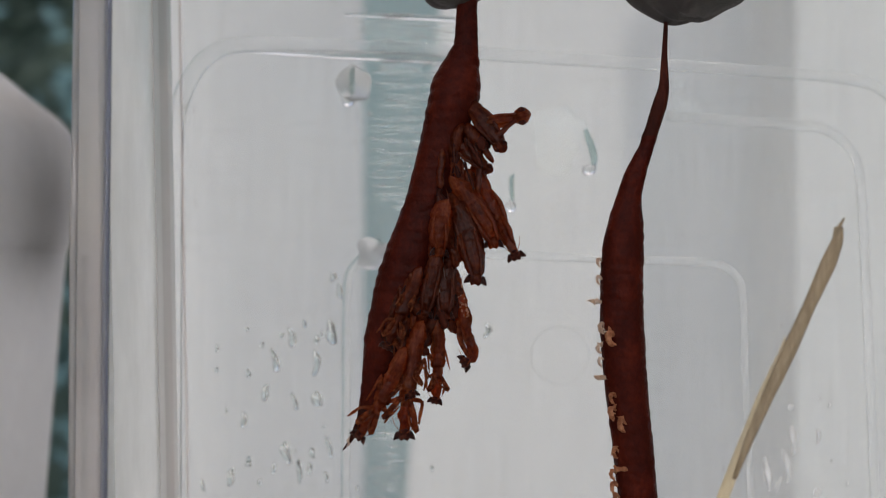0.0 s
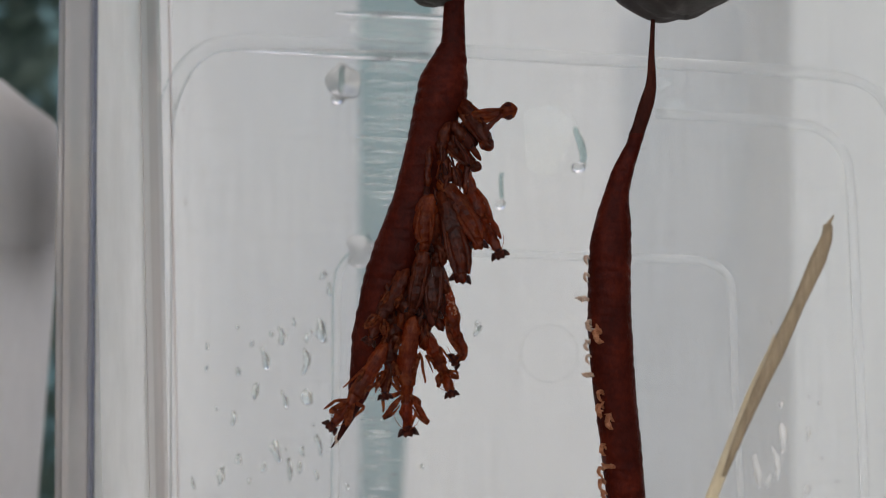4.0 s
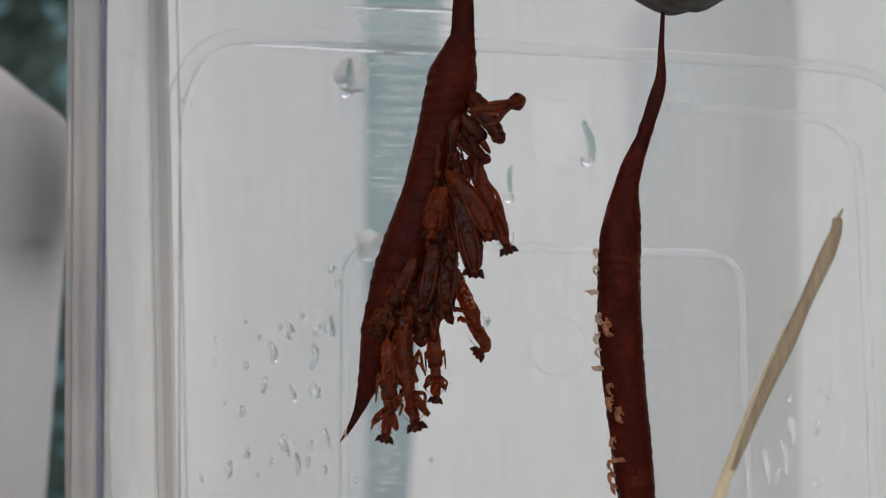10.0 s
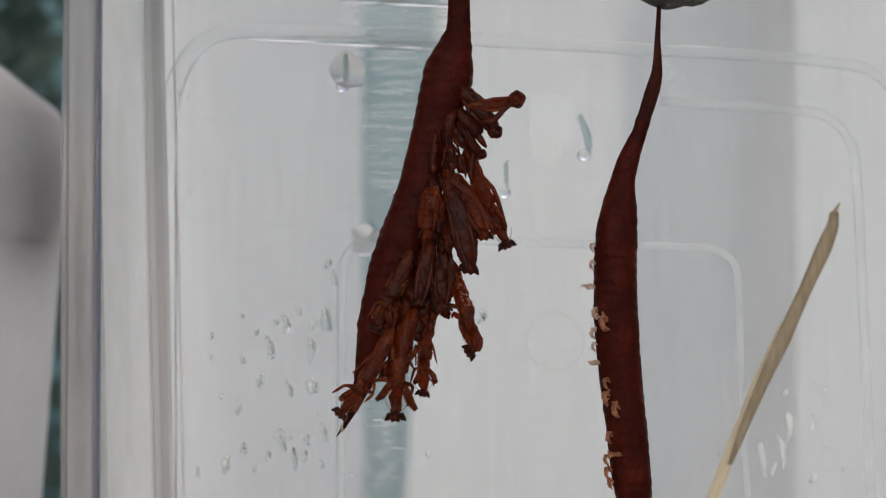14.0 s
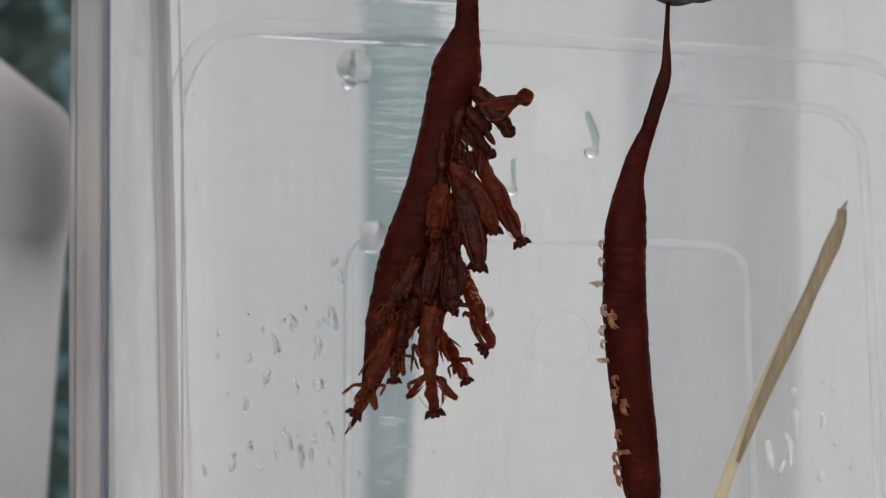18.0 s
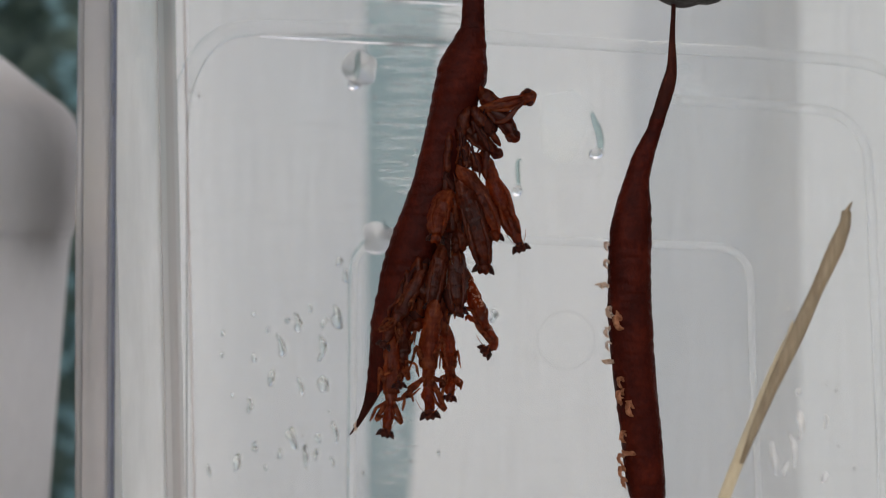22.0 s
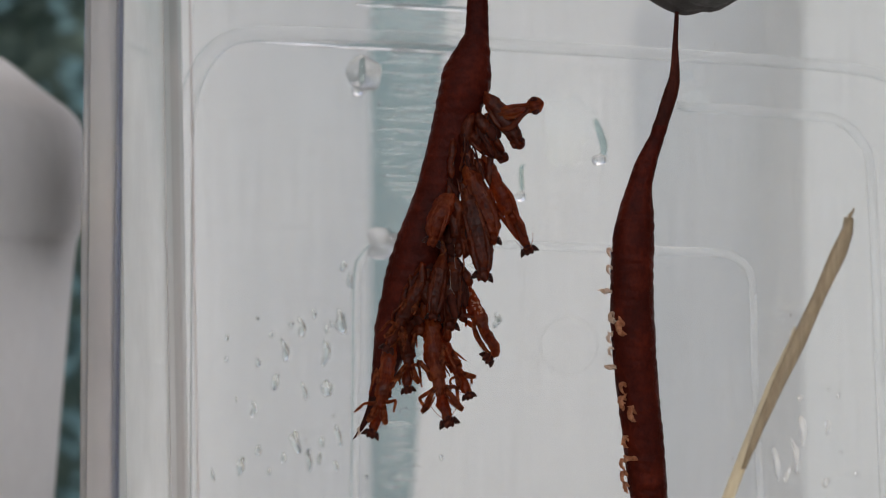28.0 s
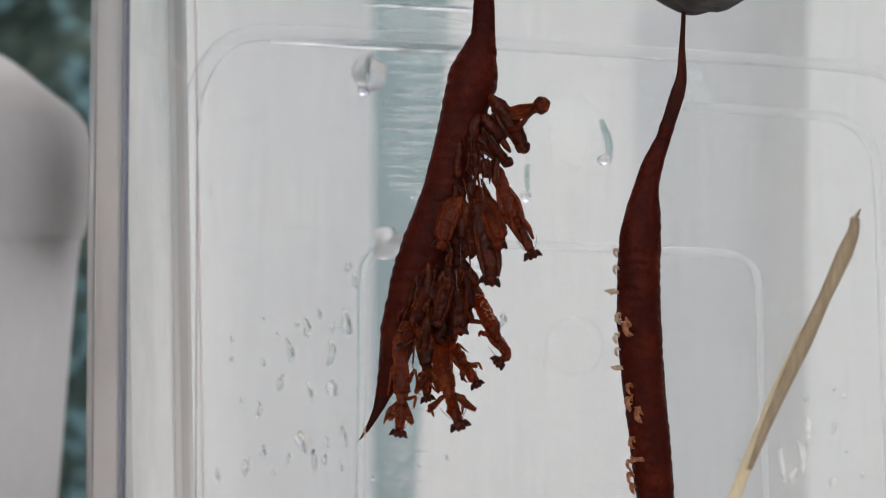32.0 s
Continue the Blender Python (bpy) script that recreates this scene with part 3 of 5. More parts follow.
def run_drop(x, z, run, wide, bead):
    """A run of tinted water, with a heavy clear bead added at its foot for the glint."""
    bm = bmesh.new()
    path = smooth_path([(px, -0.05, pz) for px, pz in run], 5)
    n = len(path) - 1
    tube(bm, path, [(wide * (0.6 + 0.5 * math.sin(2.6 * i / n)) * (0.3 if i in (0, n) else 1), 0.22) for i in range(n + 1)], 12, facing=(0, 1, 0))
    ob = part("water_drop", bm, WATER_TINTED)
    ob.matrix_basis = pose(x * MM, (BACK - 0.02) * MM, z * MM)
    bm = bmesh.new()
    wx, wz = bead
    tube(bm, [(-wx, -0.1, -0.25 * wz), (-0.75 * wx, -0.12, -0.2 * wz), (0, -0.15, 0), (0.75 * wx, -0.12, 0.2 * wz), (wx, -0.1, 0.25 * wz)],
         [(0.1 * wz, 0.1 * wz), (0.75 * wz, 0.75 * wz), (wz, wz), (0.75 * wz, 0.75 * wz), (0.1 * wz, 0.1 * wz)], 16)
    part("bead", bm, LIP_CLEAR, ob, "clear bead added for the glint at the drop's foot")
    tagged(ob, "run of tinted water ending in a clear bead", "water drop", "drops on the box wall")


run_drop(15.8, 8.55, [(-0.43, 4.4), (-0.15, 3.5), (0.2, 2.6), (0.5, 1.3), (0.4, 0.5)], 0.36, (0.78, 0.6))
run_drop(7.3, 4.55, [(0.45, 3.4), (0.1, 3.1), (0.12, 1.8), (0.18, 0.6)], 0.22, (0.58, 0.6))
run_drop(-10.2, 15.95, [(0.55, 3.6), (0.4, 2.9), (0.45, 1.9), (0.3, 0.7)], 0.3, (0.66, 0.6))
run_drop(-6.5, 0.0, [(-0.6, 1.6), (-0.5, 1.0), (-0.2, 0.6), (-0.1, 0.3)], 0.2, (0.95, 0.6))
for i, (x, z, w, h) in enumerate(DROPS + DROPS_LOW):
    droplet(x, z, w * 0.8, h * 0.85, i)
rnd = random.Random(52)
for i in range(44):
    x, z = (rnd.uniform(-9.5, -1), rnd.uniform(-26, 17)) if i < 16 else (rnd.uniform(-25.5, -11.5), rnd.uniform(-27, -6)) if i < 36 else (rnd.uniform(33, 44), rnd.uniform(-27, -14))
    if all(abs(x - d[0]) > d[2] + 0.3 or abs(z - d[1]) > d[3] + 0.3 for d in DROPS + DROPS_LOW):
        s = rnd.uniform(0.1, 0.2) if i < 16 else rnd.uniform(0.14, 0.32)
        droplet(x, z, s, s * rnd.uniform(0.9, 2.4), 200 + i)


def film(x, z, w, h, seed, material=None, lift=0.0):
    """A thin film, of water or of milky haze, with an uneven outline."""
    rnd = random.Random(seed)
    ph = [rnd.uniform(0, 6.3) for _ in range(3)]
    bm = bmesh.new()
    ring = []
    for j in range(40):
        a = 2 * math.pi * j / 40
        k = 1 - 0.2 * math.sin(2 * a + ph[0]) - 0.12 * math.sin(3 * a + ph[1]) - 0.08 * math.sin(7 * a + ph[2])
        ring.append(bm.verts.new(mm(k * w * math.cos(a), 0, k * h * math.sin(a))))
    made = bmesh.ops.extrude_face_region(bm, geom=[bm.faces.new(ring)])
    for v in made["geom"]:
        if isinstance(v, bmesh.types.BMVert):
            v.co.y -= 0.03 * MM
    ob = flat(part("water_film", bm, material or FILM))
    ob.matrix_basis = pose(x * MM, (BACK - 0.01 - lift) * MM, z * MM)
    tagged(ob, "thin film of water or milky haze on the plastic wall", "water film", "wet films on the box wall")


for i, d in enumerate([(12.4, 11.8, 3.2, 3.2), (24.4, 17.4, 1.4, 0.9), (26.2, 15.2, 1.2, 1.0)]):
    film(*d, 60 + i)
# milky streaks across the gap between the curtains, densest at the top
rnd = random.Random(90)
film(-3.2, 22.6, 6.2, 2.6, 80, HAZE_CLEAR, 0.04)
for i in range(34):
    z = 25.3 - 21 * (i / 34) ** 1.3 + rnd.uniform(-0.3, 0.3)
    film(rnd.uniform(-6.2, -3.0), z, rnd.uniform(1.2, 3.6), rnd.uniform(0.05, 0.26), 81 + i, HAZE_CLEAR, 0.04 * (i % 5 + 2))

# ---- dry straw leaning in the box ----
straw = thing("straw", "dry pale split straw leaning on the back wall", "straw", pose(0, 0, 0))
foot, tip = Vector((21.6, 25.0, -44.1)), Vector((42.2, 27.2, 3.4))
low = [foot.lerp(tip, t) + Vector((0.25 * math.sin(7 * t), 0, 0)) for t in (0, 0.15, 0.3, 0.45, 0.6, 0.68, 0.71)]
part("stem", tube(bmesh.new(), low, [(0.58, 0.5), (0.6, 0.5), (0.62, 0.5), (0.64, 0.5), (0.6, 0.5), (0.35, 0.3), (0.12, 0.1)], 10, 0.12), STRAW, straw)
high = [foot.lerp(tip, t) + Vector((0.35 + 0.2 * math.sin(9 * t), -0.6, 0)) for t in (0.42, 0.5, 0.6, 0.7, 0.8, 0.9, 0.95)]
high += [foot.lerp(tip, 0.975) + Vector((0.25, -0.6, 0))]
part("sheath", tube(bmesh.new(), high, [(0.2, 0.2), (0.5, 0.4), (0.68, 0.5), (0.7, 0.5), (0.62, 0.5), (0.74, 0.45), (0.62, 0.4), (0.4, 0.3)], 12, 0.28), SHEATH, straw, "browner split end of the straw")

end = foot.lerp(tip, 0.96) + Vector((0.1, -0.6, 0))
part("splinter", tube(bmesh.new(), [end, end + Vector((0.45, 0, 0.9)), end + Vector((0.95, 0, 1.75))], [(0.3, 0.2), (0.24, 0.15), (0.08, 0.06)], 7, 0.08), SHEATH, straw, "thin splinter at the straw's end")
part("splinter", tube(bmesh.new(), [foot.lerp(tip, 0.6) + Vector((-0.2, -0.3, 0)), foot.lerp(tip, 0.7) + Vector((-0.4, -0.3, 0)), foot.lerp(tip, 0.735) + Vector((-0.6, -0.3, 0))], [(0.3, 0.2), (0.22, 0.15), (0.06, 0.06)], 7, 0.06), STRAW, straw, "thin splinter at the straw's end")

# fine dirt on the back wall
rnd = random.Random(77)
bm = bmesh.new()
for i in range(46):
    if i < 20:
        x, z = rnd.uniform(-28.0, -26.6), rnd.uniform(-27, 16)
    else:
        x, z = rnd.uniform(-26, 46), rnd.uniform(-26, 21)
        if any(abs(x - d[0]) < d[2] + 0.3 and abs(z - d[1]) < d[3] + 0.3 for d in DROPS + DROPS_LOW):
            continue
    s = rnd.uniform(0.05, 0.13)
    blob(bm, (x, BACK - 0.02, z), (s, 0.04, s * rnd.uniform(1, 3)), 0.05, 1)
tagged(part("dirt_specks", bm, DUST), "tiny dark dirt specks on the plastic wall", "dirt", "", "stuff")

# ---- lumps of dark wax under the box's top ----


def wax(x, y, z, radii, lean, seed, folds):
    bm = bmesh.new()
    turn = Euler((0, radians(lean), 0)).to_matrix()
    made = bmesh.ops.create_icosphere(bm, subdivisions=5, radius=1)
    for v in made["verts"]:
        p = Vector((v.co.x * radii[0], v.co.y * radii[1], v.co.z * radii[2]))
        p += Vector(noise.noise_vector(p * 0.35 + Vector((seed, 0, 0)))) * 0.5
        a = math.atan2(p.y, p.x)
        p *= 1 - folds * 0.05 * abs(math.sin(3.5 * a + 1.3 * math.sin(2 * a + seed))) ** 6
        v.co = (turn @ p) * MM
    ob = part("wax_lump", bm, GLUE)
    ob.matrix_basis = pose(x * MM, y * MM, z * MM)
    return tagged(ob, "lump of dark grey wrinkled wax under the box's top", "wax lump", "wax lumps under the top")


wax(1.0, 0.3, 24.9, (4.2, 3.6, 3.5), 4, 1, 1)
wax(22.0, 0.3, 24.3, (6.1, 4.2, 4.2), -11, 5, 1)
wax(36.6, 1.0, 25.6, (3.8, 3.4, 3.5), 0, 9, 1)


# ---- the two egg cases ----
def pod_body(sections, depth, waves, seed, keel=0.25, seg=36, per=10):
    """A ribbed egg case: soft rings down its length, a seam along the front."""
    rows = smooth_path([(x, w, z) for x, z, w in sections], per)
    bm = bmesh.new()
    rings = []
    total = 0.0
    last = None
    for v in rows:
        x, w, z = v
        if last is not None:
            total += (Vector((x, z)) - last).length
        last = Vector((x, z))
        ring = []
        for j in range(seg):
            a = 2 * math.pi * j / seg
            c, s = math.cos(a), math.sin(a)
            chev = total + 0.55 * abs(s)
            rib = 0.06 * (0.7 + 0.6 * noise.noise(Vector((total * 0.7, seed, c)))) * (abs(math.sin(math.pi * chev / waves)) - 0.6)
            rough = 0.05 * noise.noise(Vector((x * 1.3 + c * 2, s * 2 + seed, z * 1.1)))
            k = max(w, 0.05) * (1 + rib * (1 if w > 0.5 else 0.3) + rough)
            flatten = 1 - keel * 0.4 * abs(s) ** 3
            ring.append(bm.verts.new(mm(x + c * k, s * k * depth * flatten, z)))
        rings.append(ring)
    for r0, r1 in zip(rings, rings[1:]):
        for j in range(seg):
            bm.faces.new((r0[j], r0[(j + 1) % seg], r1[(j + 1) % seg], r1[j]))
    bm.faces.new(rings[0]), bm.faces.new(rings[-1][::-1])
    return bm


case_a = thing("egg_case", "reddish-brown hanging mantis egg case with hatching young", "egg case", pose(0, 0, 0), "hanging egg cases")
part("stalk", pod_body([(2.15, 22.6, 1.0), (2.12, 21.2, 0.92), (2.1, 19.55, 1.0), (2.02, 18.0, 1.1), (1.9, 17.5, 1.15)], 0.8, 0.9, 2), POD, case_a)
part("case_body", pod_body([(1.99, 18.0, 1.13), (1.72, 17.0, 1.46), (1.44, 16.0, 1.8), (1.1, 14.55, 2.18), (0.9, 13.05, 2.25), (-0.08, 9.55, 1.98), (-1.3, 4.55, 2.02),
                            (-2.82, -0.45, 2.38), (-3.66, -2.95, 2.33), (-4.4, -5.45, 2.08), (-5.18, -7.95, 1.78), (-5.72, -10.45, 1.38), (-6.38, -12.95, 0.95), (-6.75, -14.0, 0.72)], 0.85, 1.1, 3), POD, case_a)
part("tail", pod_body([(-6.64, -13.6, 0.74), (-6.92, -14.4, 0.62), (-7.25, -15.2, 0.46), (-8.2, -16.95, 0.22), (-8.85, -17.8, 0.07)], 0.8, 1.0, 6), POD_DARK, case_a, "thin curved dark tail with a pale tip")
part("tail_tip", tube(bmesh.new(), [(-8.25, -0.05, -16.6), (-8.45, -0.2, -16.95), (-8.3, -0.25, -17.2), (-8.5, -0.1, -17.45)], [0.06, 0.14, 0.12, 0.05], 8, 0.06), FLAKE, case_a, "pale papery scrap at the tail")

case_b = thing("egg_case", "reddish-brown hanging mantis egg case with pale hatched scraps", "egg case", pose(0, 0, 0), "hanging egg cases")
part("stalk", pod_body([(19.75, 21.5, 0.28), (19.72, 19.9, 0.2), (19.6, 17.2, 0.26), (19.55, 14.55, 0.45), (19.25, 13.05, 0.65), (18.65, 11.05, 0.65), (18.2, 9.8, 0.68)], 0.75, 0.8, 12), POD_DARK, case_b)
part("case_body", pod_body([(18.3, 10.0, 0.66), (18.0, 9.05, 0.7), (17.15, 7.05, 0.95), (16.45, 4.55, 1.15), (16.12, 2.05, 1.62), (15.9, -0.45, 1.85), (15.8, -3.45, 1.9),
                            (15.9, -7.95, 1.95), (16.28, -12.95, 1.88), (16.85, -17.95, 1.8), (17.25, -22.05, 1.7), (17.7, -25.5, 1.2), (18.2, -28.5, 0.4)], 0.85, 1.1, 15), POD, case_b)
SCRAPS = [(13.75, -1.2, 0.3), (13.75, -2.75, 0.3), (13.25, -4.65, 0.5), (14.0, -6.95, 0.45), (14.7, -7.85, 0.6), (13.4, -8.75, 0.4), (13.8, -9.95, 0.35),
          (14.05, -11.35, 0.5), (14.9, -13.1, 0.4), (14.9, -14.35, 0.5), (15.7, -15.35, 0.55), (15.15, -17.85, 0.45), (15.8, -19.35, 0.6), (14.95, -19.85, 0.4),
          (15.1, -21.05, 0.45), (15.3, -21.95, 0.4)]
AXIS_B = [(0.0, 15.9), (-3.45, 15.8), (-7.95, 15.9), (-12.95, 16.28), (-17.95, 16.85), (-22.5, 17.3)]


def on_case(x, z):
    """The front of the second egg case beside (x, z), as a point on its skin."""
    for (z0, x0), (z1, x1) in zip(AXIS_B, AXIS_B[1:]):
        if z >= z1 or z1 == -22.5:
            mid_x = x0 + (x1 - x0) * (z - z0) / (z1 - z0)
            break
    k = max(-0.97, min(0.97, (x - mid_x) / 1.9))
    return Vector((mid_x + 1.9 * k, -1.55 * math.sqrt(1 - k * k), z))


def scrap(x, z, s, seed, material):
    """A crumpled curl of shed skin, rooted on the case, with torn flaps."""
    rnd = random.Random(seed)
    bm = bmesh.new()
    root = on_case(x + 0.15, z)
    tip = Vector((max(x, root.x - 0.3), root.y - 0.25, z))
    level = seed % 5 == 2
    curl = [Vector((0.25, 0.2, 0)), Vector((-0.25, -0.1, 0.1)), Vector((-0.9, -0.25, 0.15)), Vector((-1.35, -0.2, 0.45))] if level else \
        [Vector((0.35, 0.25, 0.75)), Vector((-0.15, -0.15, 0.95)), Vector((-0.45, -0.3, 0.2)), Vector((-0.2, -0.3, -0.55)), Vector((0.3, -0.2, -1.0))]
    path = smooth_path([root + Vector((0.2, 0.1, 0))] + [tip + v * s for v in curl[1:]], 4)
    n = len(path)
    sizes = [(s * (0.1 + 0.36 * math.sin(math.pi * (k + 0.7) / n) ** 0.8) * rnd.uniform(0.75, 1.15), s * 0.16 + 0.03) for k in range(n)]
    tube(bm, path, sizes, 10, 0.13, facing=(0.4, 1, 0.2))
    for _ in range(3):
        q = path[rnd.randrange(2, n - 2)]
        a = rnd.uniform(0, 6.3)
        way = Vector((math.cos(a), -0.3, math.sin(a))) * s * rnd.uniform(0.45, 0.85)
        tube(bm, smooth_path([q, q + way * 0.5 + Vector((0, -0.06, 0.06)), q + way], 3), [(s * w, 0.045) for w in (0.2, 0.26, 0.26, 0.22, 0.17, 0.11, 0.04)], 7, 0.08, facing=(0.2, 1, 0.5))
    part("hatched_scrap", bm, material, case_b, "pale curled papery scrap of shed skin")


# colour stands in for backlight: paler past the case's edge, warmer in front
for i, (x, z, size) in enumerate(SCRAPS):
    scrap(x, z, size * 1.1, i, FLAKE_WARM if x > 14.35 else FLAKE)


# tangle of skins and limbs along the open seam
rnd = random.Random(33)
SEAM = smooth_path([(2.2, -1.2, 12.2), (1.0, -1.6, 8.5), (0.5, -1.9, 4.5), (-0.2, -2.1, 0.5), (-1.4, -2.3, -3.0), (-3.2, -2.4, -7.0)], 10)
for i in range(120):
    root = SEAM[rnd.randrange(len(SEAM))] + Vector((rnd.gauss(0.25, 0.75), rnd.uniform(-0.4, 0.5), rnd.gauss(0, 0.4)))
    root.z = min(root.z, 11.0)
    ln = rnd.uniform(1.6, 4.2) * (1.0 if root.z > 0.5 else 0.6)
    lean = rnd.gauss(0.12, 0.28)
    way = Vector((lean, rnd.uniform(-0.25, 0.05), -1)).normalized() * ln
    thick = rnd.choice((0.08, 0.12, 0.2, 0.3, 0.42, 0.55))
    pts = smooth_path([root, root + way * 0.35 + Vector((rnd.gauss(0, 0.2), 0, 0)), root + way * 0.7 + Vector((rnd.gauss(0, 0.2), 0, 0)), root + way], 3)
    sizes = [thick * (0.45 + 0.65 * math.sin(math.pi * (j + 1) / (len(pts) + 1))) * rnd.uniform(0.9, 1.1) for j in range(len(pts))]
    sizes[0], sizes[-1] = 0.15 * thick, 0.15 * thick
    part("skin_strand", tube(bmesh.new(), pts, sizes, 8, 0.16), rnd.choice((AMBER_DARK, AMBER_DARK, POD_DARK)) if thick > 0.12 or root.z > 1 else LIMB, case_a)


for i in range(34):
    root = Vector((rnd.uniform(-4.0, 0.3), -rnd.uniform(1.2, 2.4), rnd.uniform(-5.2, -2.0)))
    root.x += 0.25 * (root.z + 3.5)
    ln, thick = rnd.uniform(2.4, 4.4), rnd.choice((0.15, 0.25, 0.38, 0.5, 0.6))
    way = Vector((rnd.gauss(-0.1, 0.2), rnd.uniform(-0.2, 0.0), -1)).normalized() * ln
    pts = smooth_path([root, root + way * 0.35 + Vector((rnd.gauss(0, 0.2), 0, 0)), root + way * 0.7 + Vector((rnd.gauss(0, 0.2), 0, 0)), root + way], 3)
    sizes = [thick * (0.3 + 0.75 * math.sin(math.pi * (j + 1) / (len(pts) + 1))) * rnd.uniform(0.9, 1.1) for j in range(len(pts))]
    sizes[0], sizes[-1] = 0.15 * thick, 0.15 * thick
    part("skin_strand", tube(bmesh.new(), pts, sizes, 8, 0.2), rnd.choice((AMBER_DARK, AMBER, AMBER_DARK, POD_DARK)), case_a)


# fine pale threads by which the young hang
for i in range(5):
    root = SEAM[rnd.randrange(len(SEAM))] + Vector((rnd.uniform(0.3, 1.6), -0.6, rnd.uniform(-0.5, 0.5)))
    sag = root + Vector((rnd.uniform(-0.3, 0.4), -0.1, -rnd.uniform(0.7, 1.4)))
    end = sag + Vector((rnd.uniform(-0.3, 0.5), 0.1, -rnd.uniform(0.6, 1.4)))
    part("silk_thread", tube(bmesh.new(), smooth_path([root, sag, end], 5), [0.008] * 11, 5), FLAKE, case_a, "fine pale silk thread")

# ---- the hatchlings ----
HATCH = "mantis hatchlings on the egg case"


def limb(name, pts, radii, parent, ln, material, flat_=0.6):
    pts = smooth_path([Vector(p) * ln for p in pts], 3)
    sizes = [v.x for v in smooth_path([(r, 0, 0) for r in radii], 3)]
    root = pts[0].copy()
    ob = part(name, tube(bmesh.new(), [p - root for p in pts], [(max(s, 0.003) * ln, max(s, 0.003) * ln * flat_) for s in sizes], 8, 0.22 * max(radii) * ln), material, parent)
    ob.matrix_basis = Matrix.Translation(root * MM)


def wedge_head(ob, at, size, turn_, seed, skin=None, feelers=True):
    """A mantis head: a wide wedge, its pointed eyes at the outer lower corners, a jagged mouth between."""
    rnd = random.Random(seed)
    turn = Euler((0, radians(turn_), 0)).to_matrix()
    bm = bmesh.new()
    made = bmesh.ops.create_icosphere(bm, subdivisions=4, radius=1)
    for v in made["verts"]:
        p = v.co.copy()
        down = 0.5 - 0.5 * p.z
        wide = 0.4 + 0.44 * down ** 1.2
        jag = 0.1 * math.cos(9.5 * p.x) * max(0, -p.z) + 0.2 * abs(p.x) ** 1.5 * max(0, -p.z)
        v.co = (turn @ Vector((p.x * wide, p.y * 0.46, p.z * 0.52 - 0.4 + jag)) * size + at) * MM
    head = part("head", bm, skin or HEAD, ob)
    for s in (-1, 1):
        bm = bmesh.new()
        made = bmesh.ops.create_icosphere(bm, subdivisions=3, radius=1)
        for v in made["verts"]:
            p = v.co.copy()
            out = max(0, p.x * s)
            q = Vector((p.x * 0.21 + s * (0.56 + 0.13 * out ** 2), p.y * 0.3 - 0.04, p.z * 0.34 - 0.46 - 0.34 * out ** 2))
            v.co = (turn @ q * size + at) * MM
        part("eye", bm, EYE, head, "dark pointed eye")
        if feelers:
            base = turn @ Vector((s * 0.2, -0.4, -0.3)) * size + at
            sway = rnd.uniform(0.3, 1.1) * size
            pts = [base, base + Vector((s * sway * 0.6, -0.4 * size, 0.5 * size)), base + Vector((s * sway, -0.6 * size, 1.2 * size))]
            limb("antenna", [p / size for p in pts], (0.035, 0.028, 0.02), head, size, LIMB)
    return head


